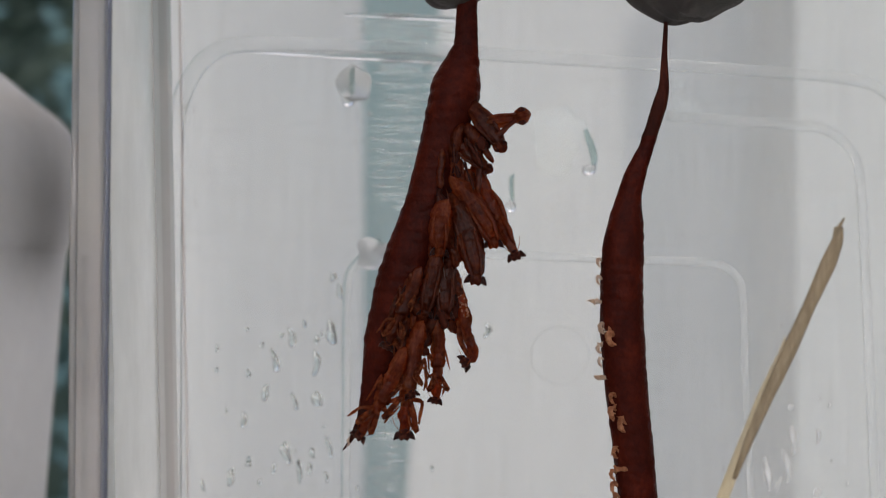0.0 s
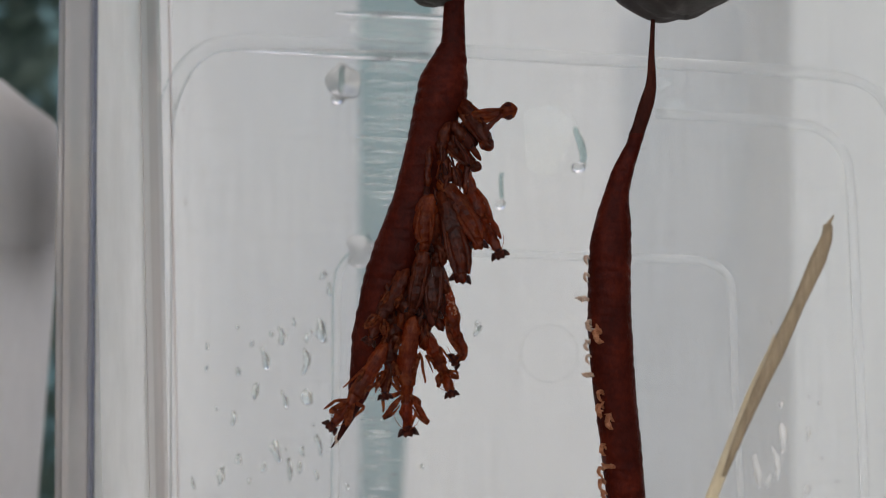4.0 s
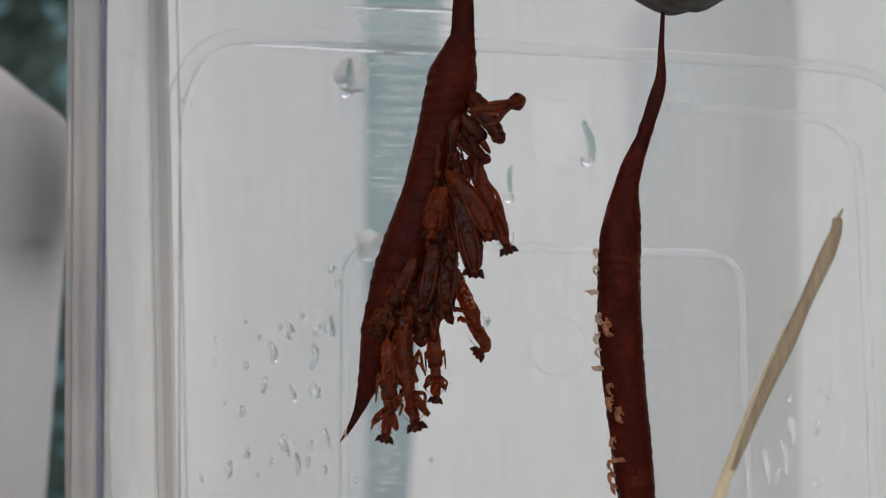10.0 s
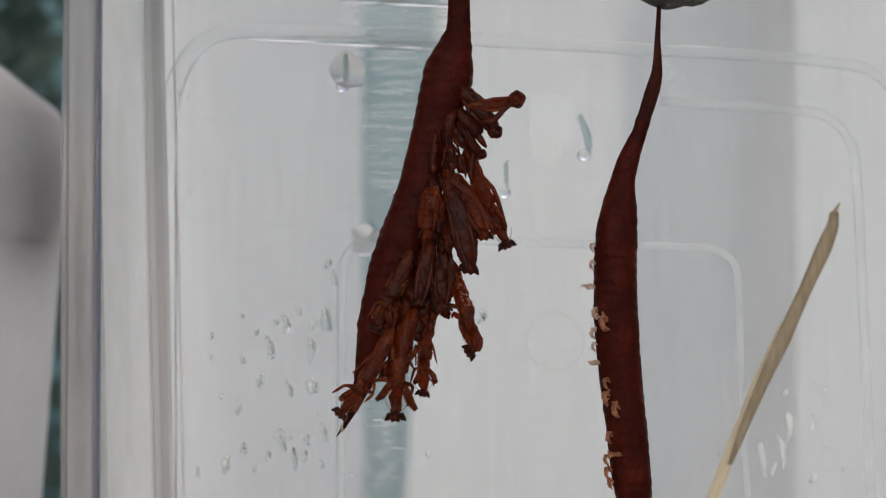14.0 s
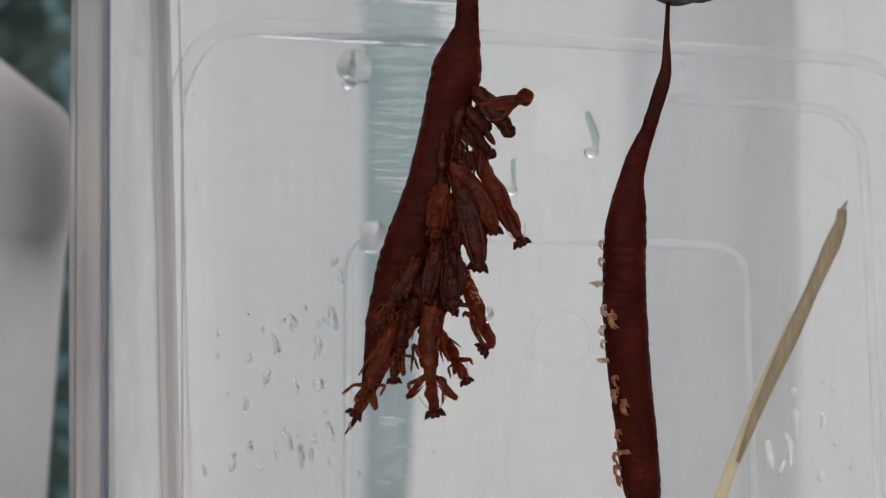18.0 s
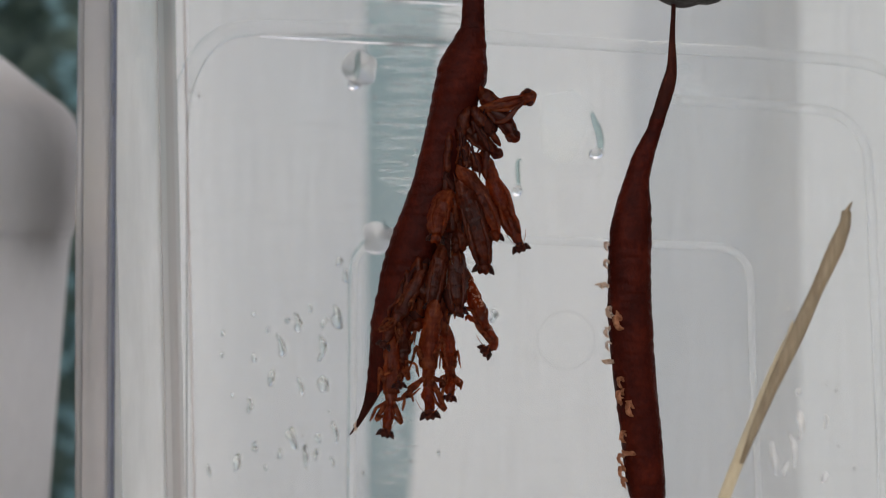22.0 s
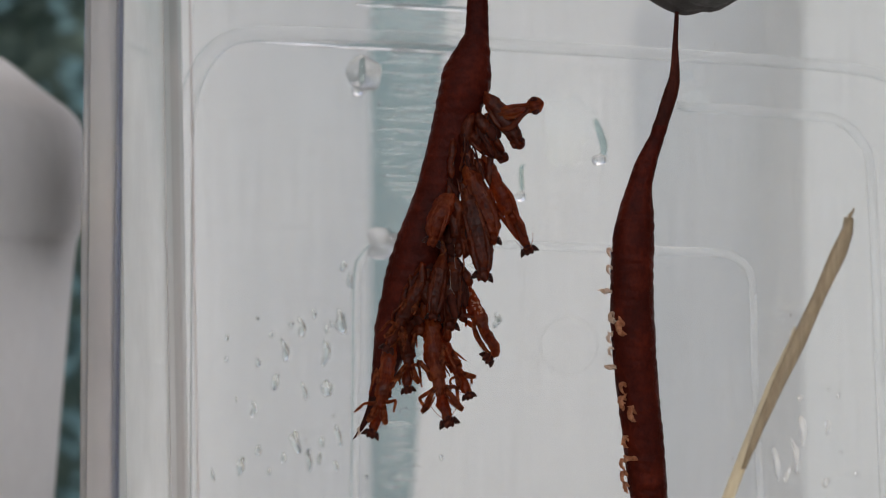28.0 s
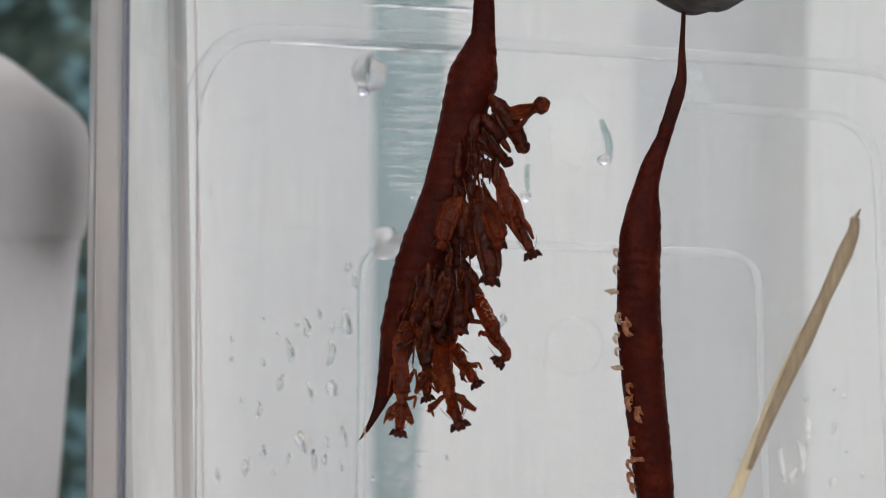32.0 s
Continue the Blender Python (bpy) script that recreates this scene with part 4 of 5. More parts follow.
def nymph(ln, spine=(), spread=1.0, body=AMBER, seed=0, fat=1.0, head_turn=0.0, legs="free", label="amber-brown mantis hatchling hanging head down"):
    """A mantis hatchling, its tail at the origin and its head ln millimetres below.
    The spine gives sideways offsets (x, down) in parts of its length."""
    rnd = random.Random(seed)
    ob = thing("mantis_nymph", label, "mantis nymph", None, HATCH)
    line = smooth_path([(x, 0, -d) for x, d in (spine or ((0, 0), (0.01, 0.3), (0, 0.62), (0, 0.925)))], 24)
    way = [0.0]
    for p, q in zip(line, line[1:]):
        way.append(way[-1] + (q - p).length)

    def mid(u):
        want = u / 0.91 * way[-1]
        for i in range(1, len(way)):
            if way[i] >= want:
                f = (want - way[i - 1]) / max(1e-9, way[i] - way[i - 1])
                return line[i - 1].lerp(line[i], f) + Vector((0, 0.03 * math.sin(3 * u), 0))
        return line[-1].copy()

    def girth(u):
        """The body's half width along its length, in parts of the length."""
        if u < 0.56:
            return fat * (0.03 + 0.042 * math.sin(math.pi * min(1, 0.16 + 0.95 * u)) ** 0.7) * min(1, 0.4 + 7 * u) * (1 - 0.022 * ((u * 19) % 1.0))
        if u < 0.68:
            return (0.5 + 0.5 * fat) * (0.052 - 0.1 * (u - 0.56))
        return (0.5 + 0.5 * fat) * (0.04 + 0.01 * math.sin(math.pi * (u - 0.68) / 0.2))

    for name, a, b, n in (("abdomen", 0.0, 0.57, 34), ("thorax", 0.54, 0.7, 8), ("prothorax", 0.67, 0.91, 10)):
        us = [a + (b - a) * i / n for i in range(n + 1)]
        part(name, tube(bmesh.new(), [mid(u) * ln for u in us], [(girth(u) * ln, girth(u) * ln * 0.8) for u in us], 18, 0.02 * ln), body, ob)
    wedge_head(ob, mid(0.89) * ln, 0.1 * ln, head_turn, seed)
    for s in (-1, 1):
        if legs == "pressed":
            # legs held along the body, with slits of light between
            o, p, q = mid(0.3), mid(0.55), mid(0.8)
            limb("midleg", [o + Vector((s * 0.06, -0.02, 0)), o.lerp(p, 0.5) + Vector((s * 0.088, -0.03, 0)), p + Vector((s * 0.078, -0.03, 0)), q + Vector((s * 0.035, -0.03, 0))], (0.012, 0.019, 0.022, 0.012), ob, ln, body, 0.6)
            limb("foreleg", [p + Vector((s * 0.04, -0.05, 0)), p.lerp(q, 0.6) + Vector((s * 0.06, -0.06, 0)), q + Vector((s * 0.045, -0.05, -0.02))], (0.014, 0.024, 0.012), ob, ln, body, 0.6)
            continue
        if legs == "strut":
            # forelegs folded along the inner side of the bent neck
            o, p, q = mid(0.5), mid(0.66), mid(0.84)
            k = 0.8 + 0.2 * s
            limb("foreleg", [o + Vector((-0.06 * k, -0.05 * s, -0.02)), p + Vector((-0.085 * k, -0.05 * s, 0)), q + Vector((-0.05 * k, -0.05 * s, 0.03)), q + Vector((-0.01, -0.03 * s, -0.01))], (0.012, 0.026, 0.02, 0.01), ob, ln, LIMB, 0.6)
            limb("midleg", [o + Vector((-0.03, -0.04 * s, 0)), o + Vector((-0.12 * k, -0.05 * s, 0.0 + 0.05 * s)), o + Vector((-0.2 * k, -0.06 * s, 0.04 + 0.03 * s)), o + Vector((-0.24 * k, -0.06 * s, -0.03))], (0.02, 0.026, 0.02, 0.006), ob, ln, body, 0.5)
            continue
        # folded grasping leg: a broad petal beside the neck
        o = mid(0.64)
        w = spread * rnd.uniform(0.75, 1.25)
        knee = o + Vector((s * (0.03 + 0.02 * w), -0.06, -0.03))
        tip = knee + Vector((s * 0.1 * w, -0.03, -0.19 + rnd.uniform(-0.02, 0.05)))
        limb("foreleg", [o + Vector((s * 0.03, -0.03, 0)), knee, knee.lerp(tip, 0.35), knee.lerp(tip, 0.75), tip, knee.lerp(tip, 0.72) + Vector((-s * 0.045, -0.02, 0)), knee.lerp(tip, 0.3) + Vector((-s * 0.04, -0.02, 0))],
             (0.011, 0.017, 0.024, 0.025, 0.018, 0.012, 0.006), ob, ln, LIMB, 0.5)
        o = mid(0.6)
        w = spread * rnd.uniform(0.5, 1.4)
        knee = o + Vector((s * (0.05 + 0.1 * w), -0.04 + rnd.uniform(-0.03, 0.03), rnd.uniform(-0.14, 0.02)))
        foot = knee + Vector((s * 0.07 * w * rnd.choice((-0.3, 1)), -0.03, -0.17 + rnd.uniform(-0.04, 0.06)))
        limb("midleg", [o, o.lerp(knee, 0.5) + Vector((0, 0, -0.015)), knee, knee.lerp(foot, 0.5), foot], (0.012, 0.02, 0.015, 0.015, 0.007), ob, ln, LIMB, 0.5)
        o = mid(0.52)
        w = spread * rnd.uniform(0.4, 1.0)
        knee = o + Vector((s * (0.05 + 0.08 * w), -0.07, 0.22 + rnd.uniform(-0.1, 0.05)))
        foot = knee + Vector((s * 0.06 * w, -0.02, -0.24 + rnd.uniform(-0.08, 0.14)))
        limb("hindleg", [o, o.lerp(knee, 0.4) + Vector((s * 0.02, -0.02, 0)), knee, knee.lerp(foot, 0.5), foot], (0.016, 0.026, 0.014, 0.012, 0.006), ob, ln, LIMB, 0.5)
    return ob


def pronymph(ln, thick, ball, seed, bow=0.0, body=AMBER_DARK, label="dark brown unshed mantis hatchling pushing out of the case"):
    """A hatchling still in its skin: a smooth swollen grub with a round head."""
    ob = thing("mantis_nymph", label, "mantis nymph", None, HATCH)

    def mid(u):
        return Vector((bow * 4 * u * (1 - u), 0, -u)) * ln

    us = [i / 18 for i in range(17)]
    size = [thick * (0.75 + 0.4 * math.sin(math.pi * u) - 0.25 * u) * (1 - 0.05 * ((u * 9) % 1)) * min(1, 0.45 + 3 * u) for u in us]
    part("abdomen", tube(bmesh.new(), [mid(u) for u in us], size, 18, 0.22), body, ob)
    head = part("head", blob(bmesh.new(), mid(1) + Vector((0, 0, ball * 0.9)), (ball, ball * 0.9, ball * 1.25), 0.26, 4), body, ob)
    for s in (-1, 1):
        part("eye", blob(bmesh.new(), mid(1) + Vector((s * ball * 0.72, -ball * 0.35, ball * 0.75)), (ball * 0.42, ball * 0.4, ball * 0.5), 0.0, 2), HEAD, head, "dark round eye")
    for s in (-1, 1):
        limb("leg", [mid(0.25) / ln + Vector((s * thick * 0.7 / ln, -0.06, 0)), mid(0.5) / ln + Vector((s * thick * 0.95 / ln, -0.1, 0)), mid(0.85) / ln + Vector((s * thick * 0.6 / ln, -0.09, 0))],
             (0.02, 0.035, 0.015), ob, ln, body)
    return ob


def folded(ln, thick, seed, bow=0.0, body=AMBER, head_turn=0.0, label="amber-brown mantis hatchling with its legs still folded"):
    """A hatchling just out: a long smooth swollen body, its legs pressed along it."""
    rnd = random.Random(seed)
    ob = thing("mantis_nymph", label, "mantis nymph", None, HATCH)

    def mid(u):
        return Vector((bow * 4 * u * (1 - u), 0.02 * math.sin(4 * u), -u)) * ln

    us = [i / 40 for i in range(37)]
    size = []
    for u in us:
        r = thick * (0.3 + 0.72 * math.sin(math.pi * min(1.0, 0.12 + 0.8 * u)) ** 0.8) * (1 if u < 0.78 else 1 - 1.6 * (u - 0.78)) * min(1, 0.3 + 5 * u)
        r *= 1 - 0.045 * ((u * 13) % 1)
        size.append((r, r * 0.85))
    part("abdomen", tube(bmesh.new(), [mid(u) for u in us], size, 22, 0.2), body, ob)
    wedge_head(ob, mid(0.88), thick * 1.02, head_turn, seed, body, False)
    for s in (-1, 1):
        w = thick / ln
        a, b, c = mid(0.45) / ln, mid(0.72) / ln, mid(0.93) / ln
        limb("foreleg", [a + Vector((s * w * 0.55, -w * 0.75, 0)), b + Vector((s * w * 0.6, -w * 0.8, 0)), c + Vector((s * w * 0.35, -w * 0.7, -0.01))], (0.01, 0.022, 0.01), ob, ln, body)
        limb("hindleg", [a + Vector((s * w * 0.7, -w * 0.5, 0)), mid(0.25) / ln + Vector((s * w * 0.6, -w * 0.6, 0)), b + Vector((s * w * 0.75, -w * 0.55, 0)), c + Vector((s * w * 0.4, -w * 0.5, 0))], (0.01, 0.014, 0.014, 0.006), ob, ln, body)
    return ob


nymph_a = pronymph(6.05, 0.78, 0.6, 1, 0.03)
nymph_b = pronymph(5.0, 0.5, 0.72, 2, -0.04, AMBER)
limb("leg", [(-0.3, -0.1, -0.22), (-0.3, -0.12, -0.42), (-0.15, -0.1, -0.62), (-0.04, -0.08, -0.8)], (0.04, 0.05, 0.045, 0.03), nymph_b, 5.11, AMBER_DARK)
nymph_c = pronymph(5.02, 0.64, 0.5, 3)
nymph_d = pronymph(3.0, 0.5, 0.4, 4)
nymph_d.matrix_basis = hang(0.9, -1.2, 8.6, 1.6, -1.8, 5.8)
nymph_e = nymph(9.64, ((0, 0), (0.005, 0.3), (0.02, 0.6), (0.035, 0.8), (0.045, 0.93)), 0.4, AMBER, 11, 1.0, 0, "pressed")
nymph_f = folded(7.43, 1.0, 102, 0.05, AMBER, 30)
nymph_g = folded(8.48, 1.1, 103, 0.04, AMBER_DARK, 24)
nymph_h = folded(4.72, 0.95, 104, -0.1, AMBER)
nymph_j = folded(6.3, 1.0, 106, 0.0, AMBER_DARK)
nymph_k = nymph(7.85, (), 0.6, AMBER_DARK, 16, 1.1)
nymph_p = folded(5.97, 0.8, 112, 0.0, AMBER_DARK)
nymph_i = nymph(9.3, ((0, 0), (0.025, 0.25), (0.045, 0.5), (0.065, 0.72), (0.085, 0.87), (0.07, 0.955), (0.01, 0.975)), 0.5, AMBER, 18, 1.05, 72, "strut")
nymph_l = nymph(7.66, ((0, 0), (0.03, 0.3), (0.02, 0.62), (0, 0.925)), 0.6, AMBER, 19, 1.22, 14)
nymph_m = nymph(10.38, ((0, 0), (-0.03, 0.3), (-0.025, 0.62), (0.005, 0.925)), 1.0, AMBER, 20, 1.1, -10)
nymph_n = nymph(8.99, ((0, 0), (0.02, 0.3), (0.025, 0.62), (0, 0.925)), 0.8, AMBER, 21, 1.1, 12)
nymph_o = nymph(7.79, ((0, 0), (-0.03, 0.3), (0.01, 0.62), (0, 0.925)), 0.8, AMBER_DARK, 22, 1.2, -16)


# pale crust left on the back of one hatchling
rnd = random.Random(91)
for i in range(26):
    u = rnd.uniform(0.2, 0.6)
    spot = Vector((0.1 * u + rnd.uniform(-0.01, 0.055), -0.05 + rnd.uniform(-0.012, 0.012), -u)) * 9.3
    crust = blob(bmesh.new(), spot, (rnd.uniform(0.05, 0.1), 0.04, rnd.uniform(0.05, 0.2)), 0.14, 2)
    part("skin_crust", crust, FLAKE_WARM, nymph_i, "pale crust of shed skin")


# ---- what moves ----
def wriggle(young, seed, reach):
    """The legs of a hatchling feel about, each about its root."""
    rnd = random.Random(seed)
    for leg in young.children:
        if leg.name.split(".")[0] not in ("foreleg", "midleg", "hindleg"):
            continue
        rest = leg.matrix_basis.copy()
        a, b, p, q = rnd.uniform(0.5, 1.0), rnd.uniform(0.5, 1.0), rnd.uniform(0, 6.3), rnd.uniform(0, 6.3)
        rows = []
        for t in range(0, 33):
            swing = reach * (a * math.sin(1.15 * t + p) + b * math.sin(0.47 * t + q)) * 0.6
            rows.append((t, rest @ pose(0, 0, 0, reach * 0.5 * math.sin(0.8 * t + q), swing, 0)))
        walk(leg, rows)


def motions():
    # each hatchling's tail and head on its way, in millimetres
    walk(nymph_a, [
        (0, hang(1.9, -0.2, 13.2, 5.2, -2.0, 8.7)),
        (3, hang(2.3, -0.0, 13.2, 5.1, -2.2, 8.7)),
        (6, hang(2.1, -0.0, 13.3, 4.9, -2.2, 8.8)),
        (9, hang(2.2, -0.2, 13.1, 5.4, -1.9, 8.5)),
        (11, hang(2.1, -0.2, 13.5, 5.2, -2.0, 8.8)),
        (13, hang(1.7, -0.8, 13.3, 5.4, -1.2, 8.6)),
        (17, hang(1.8, -0.6, 13.0, 5.7, -1.5, 8.5)),
        (19, hang(2.4, -0.6, 12.9, 6.0, -1.5, 8.2)),
        (21, hang(2.3, -0.3, 12.9, 5.6, -1.9, 8.3)),
        (23, hang(2.3, -1.0, 12.8, 5.9, -1.0, 7.9)),
        (25, hang(2.2, -1.0, 12.9, 5.8, -1.0, 8.0)),
        (28, hang(2.5, -0.7, 12.9, 5.9, -1.4, 8.0)),
        (30, hang(2.5, -1.0, 12.8, 5.9, -1.0, 7.8)),
        (32, hang(2.5, -1.0, 12.7, 5.8, -1.0, 7.6)),
    ])
    walk(nymph_b, [
        (0, hang(2.6, -1.0, 11.1, 7.1, -2.1, 11.6)),
        (3, hang(2.6, -0.8, 11.3, 7.0, -2.3, 11.8)),
        (6, hang(2.4, -1.5, 11.5, 7.2, -1.5, 11.8)),
        (9, hang(2.6, -1.1, 11.2, 7.2, -2.0, 12.0)),
        (11, hang(2.3, -1.4, 11.3, 7.0, -1.6, 12.1)),
        (13, hang(2.6, -1.5, 11.2, 7.3, -1.5, 11.8)),
        (17, hang(2.8, -1.0, 11.1, 7.3, -2.1, 11.7)),
        (19, hang(2.6, -1.3, 10.9, 7.2, -1.8, 11.7)),
        (21, hang(2.5, -1.5, 10.9, 7.1, -1.5, 11.9)),
        (23, hang(2.5, -1.4, 10.8, 7.2, -1.6, 11.7)),
        (25, hang(2.6, -1.2, 11.0, 7.3, -1.8, 11.6)),
        (28, hang(2.9, -0.9, 10.9, 7.3, -2.3, 11.6)),
        (30, hang(3.1, -0.6, 11.0, 7.2, -2.5, 11.7)),
        (32, hang(3.1, -0.6, 10.9, 7.2, -2.6, 11.6)),
    ])
    walk(nymph_c, [
        (0, hang(0.4, -0.7, 10.0, 4.1, -1.4, 6.8)),
        (3, hang(0.7, -0.4, 10.0, 4.1, -1.7, 6.8)),
        (6, hang(0.4, -0.7, 10.1, 4.2, -1.4, 6.9)),
        (9, hang(0.7, -0.3, 9.9, 4.1, -1.8, 6.9)),
        (11, hang(0.3, -1.0, 10.2, 4.1, -1.0, 6.9)),
        (13, hang(0.4, -0.8, 10.1, 4.2, -1.3, 6.8)),
        (17, hang(0.6, -0.8, 9.8, 4.3, -1.3, 6.5)),
        (19, hang(0.7, -0.5, 9.9, 4.2, -1.6, 6.6)),
        (21, hang(0.5, -0.6, 9.9, 4.3, -1.5, 6.7)),
        (23, hang(0.6, -1.0, 9.7, 4.5, -1.0, 6.6)),
        (25, hang(0.4, -0.7, 9.9, 4.2, -1.4, 6.7)),
        (28, hang(0.5, -1.0, 9.7, 4.6, -1.0, 6.9)),
        (30, hang(0.6, -0.8, 9.7, 4.5, -1.2, 6.6)),
        (32, hang(0.6, -0.6, 9.6, 4.4, -1.4, 6.5)),
    ])
    walk(nymph_e, [
        (0, hang(2.7, 0.1, 7.6, 6.0, -2.3, -0.9)),
        (3, hang(2.5, 0.1, 7.5, 5.8, -2.4, -1.0)),
        (6, hang(2.6, -0.1, 7.7, 5.5, -2.1, -1.1)),
        (9, hang(2.8, -0.3, 7.5, 5.8, -1.9, -1.4)),
        (11, hang(2.7, -0.8, 7.9, 5.5, -1.2, -1.3)),
        (13, hang(2.6, -1.0, 7.7, 5.6, -1.0, -1.4)),
        (17, hang(2.6, -0.7, 7.4, 6.7, -1.4, -1.4)),
        (19, hang(2.8, -0.1, 7.2, 6.0, -2.1, -1.5)),
        (21, hang(2.8, -1.0, 7.4, 5.9, -1.0, -1.8)),
        (23, hang(2.8, -0.1, 7.1, 6.0, -2.1, -1.6)),
        (25, hang(2.7, -0.3, 7.2, 7.0, -1.9, -1.3)),
        (28, hang(2.6, -1.0, 7.3, 6.4, -1.0, -1.6)),
        (30, hang(2.8, -0.2, 7.3, 6.2, -2.0, -1.5)),
        (32, hang(2.8, -0.1, 7.0, 6.0, -2.1, -1.8)),
    ])
    walk(nymph_f, [
        (0, hang(0.6, -2.0, 6.3, 4.7, -2.4, 0.1)),
        (3, hang(0.6, -1.4, 5.8, 4.5, -3.2, -0.1)),
        (6, hang(0.7, -1.2, 5.9, 4.2, -3.4, 0.0)),
        (9, hang(0.6, -1.6, 6.0, 4.5, -2.9, -0.1)),
        (11, hang(0.5, -1.6, 6.1, 4.3, -2.9, -0.0)),
        (13, hang(0.7, -1.2, 5.6, 4.2, -3.4, -0.2)),
        (17, hang(0.5, -2.2, 5.9, 4.7, -2.2, -0.2)),
        (19, hang(0.6, -1.8, 6.0, 4.2, -2.7, -0.4)),
        (21, hang(0.6, -2.2, 6.0, 4.0, -2.2, -0.6)),
        (23, hang(0.7, -2.2, 5.7, 4.3, -2.2, -0.7)),
        (25, hang(1.1, -0.9, 5.7, 3.7, -3.8, -0.1)),
        (28, hang(0.9, -1.7, 6.3, 3.6, -2.9, -0.5)),
        (30, hang(1.1, -1.6, 6.4, 3.6, -3.0, -0.4)),
        (32, hang(1.1, -0.5, 4.7, 3.2, -4.3, -0.2)),
    ])
    walk(nymph_g, [
        (0, hang(0.8, -1.9, 4.8, 3.0, -3.9, -3.0)),
        (3, hang(0.8, -1.9, 4.8, 2.9, -3.9, -3.0)),
        (6, hang(0.9, -2.1, 4.9, 2.6, -3.6, -3.1)),
        (9, hang(1.0, -1.6, 4.4, 3.1, -4.2, -3.1)),
        (11, hang(0.9, -2.2, 4.8, 3.0, -3.5, -3.2)),
        (13, hang(0.8, -2.5, 4.7, 3.0, -3.2, -3.5)),
        (17, hang(1.0, -2.2, 4.7, 3.0, -3.6, -3.4)),
        (19, hang(0.8, -2.8, 4.6, 3.0, -2.8, -3.5)),
        (21, hang(0.7, -2.8, 4.7, 2.7, -2.8, -3.5)),
        (23, hang(0.7, -2.8, 4.4, 3.5, -2.8, -3.6)),
        (25, hang(0.9, -2.4, 4.5, 2.7, -3.3, -3.7)),
        (28, hang(0.9, -2.1, 4.4, 2.7, -3.6, -3.7)),
        (30, hang(1.1, -1.6, 3.9, 2.9, -4.3, -3.6)),
        (32, hang(1.1, -1.8, 3.9, 2.7, -4.1, -3.8)),
    ])
    walk(nymph_h, [
        (0, hang(0.4, -3.2, 4.3, -0.1, -3.2, -0.4)),
        (3, hang(0.2, -3.2, 4.5, -0.3, -3.2, -0.2)),
        (6, hang(0.3, -3.2, 4.6, -0.4, -3.2, -0.1)),
        (9, hang(0.6, -2.6, 4.4, -0.5, -4.0, 0.2)),
        (11, hang(0.4, -2.5, 4.8, -0.4, -4.1, 0.6)),
        (13, hang(0.1, -2.5, 4.4, -0.5, -4.1, 0.2)),
        (17, hang(0.2, -2.6, 4.1, -0.4, -4.0, -0.2)),
        (19, hang(0.1, -2.6, 4.2, -0.8, -4.0, -0.1)),
        (21, hang(-0.0, -2.6, 3.9, -0.9, -3.9, -0.4)),
        (23, hang(0.1, -2.5, 3.5, -1.1, -4.1, -0.5)),
        (25, hang(-0.1, -2.5, 3.4, -1.2, -4.1, -0.7)),
        (28, hang(-0.0, -2.9, 3.9, -1.7, -3.6, -0.5)),
        (30, hang(0.2, -2.4, 3.6, -1.5, -4.1, -0.2)),
        (32, hang(0.1, -2.7, 3.6, -1.4, -3.8, -0.6)),
    ])
    walk(nymph_j, [
        (0, hang(0.3, -1.5, 0.1, 0.1, -3.0, -7.2)),
        (3, hang(0.3, -1.5, 0.0, 0.2, -3.0, -7.2)),
        (6, hang(0.3, -1.5, 0.1, 0.2, -3.0, -7.1)),
        (9, hang(0.8, -1.0, -0.3, 0.4, -3.6, -7.2)),
        (11, hang(0.7, -1.4, 0.1, 0.5, -3.2, -7.1)),
        (13, hang(0.6, -1.3, -0.3, 0.5, -3.2, -7.5)),
        (17, hang(0.4, -1.0, -0.6, 0.8, -3.6, -7.5)),
        (19, hang(0.5, -1.0, -0.5, 1.0, -3.6, -7.4)),
        (21, hang(0.2, -0.9, -0.8, 0.8, -3.8, -7.4)),
        (23, hang(0.5, -2.2, -0.9, 0.5, -2.2, -8.4)),
        (25, hang(0.3, -2.2, -1.9, 0.1, -2.2, -9.3)),
        (28, hang(0.1, -2.2, -1.6, -0.4, -2.2, -9.0)),
        (30, hang(0.3, -0.6, -1.8, 0.1, -4.2, -8.1)),
        (32, hang(-0.2, -0.5, -2.8, -0.1, -4.3, -9.0)),
    ])
    walk(nymph_k, [
        (0, hang(-1.9, -3.6, -1.5, -5.0, -3.6, -8.7)),
        (3, hang(-1.9, -2.3, -1.9, -5.3, -5.2, -8.2)),
        (6, hang(-2.1, -2.6, -1.8, -5.4, -4.8, -8.5)),
        (9, hang(-1.9, -3.6, -1.6, -5.7, -3.6, -8.4)),
        (11, hang(-2.3, -3.6, -1.5, -5.6, -3.6, -8.6)),
        (13, hang(-2.1, -3.3, -1.3, -5.2, -4.0, -8.5)),
        (17, hang(-2.2, -2.4, -2.0, -5.9, -5.0, -8.3)),
        (19, hang(-2.2, -2.5, -2.4, -5.9, -5.0, -8.7)),
        (21, hang(-2.5, -2.7, -2.7, -5.8, -4.7, -9.5)),
        (23, hang(-2.2, -2.3, -3.5, -5.7, -5.2, -9.7)),
        (25, hang(-2.6, -2.2, -3.2, -5.9, -5.3, -9.4)),
        (28, hang(-2.6, -2.2, -3.3, -5.7, -5.4, -9.5)),
        (30, hang(-2.4, -1.9, -3.7, -5.5, -5.7, -9.5)),
        (32, hang(-2.4, -1.7, -3.3, -4.7, -5.9, -9.1)),
    ])
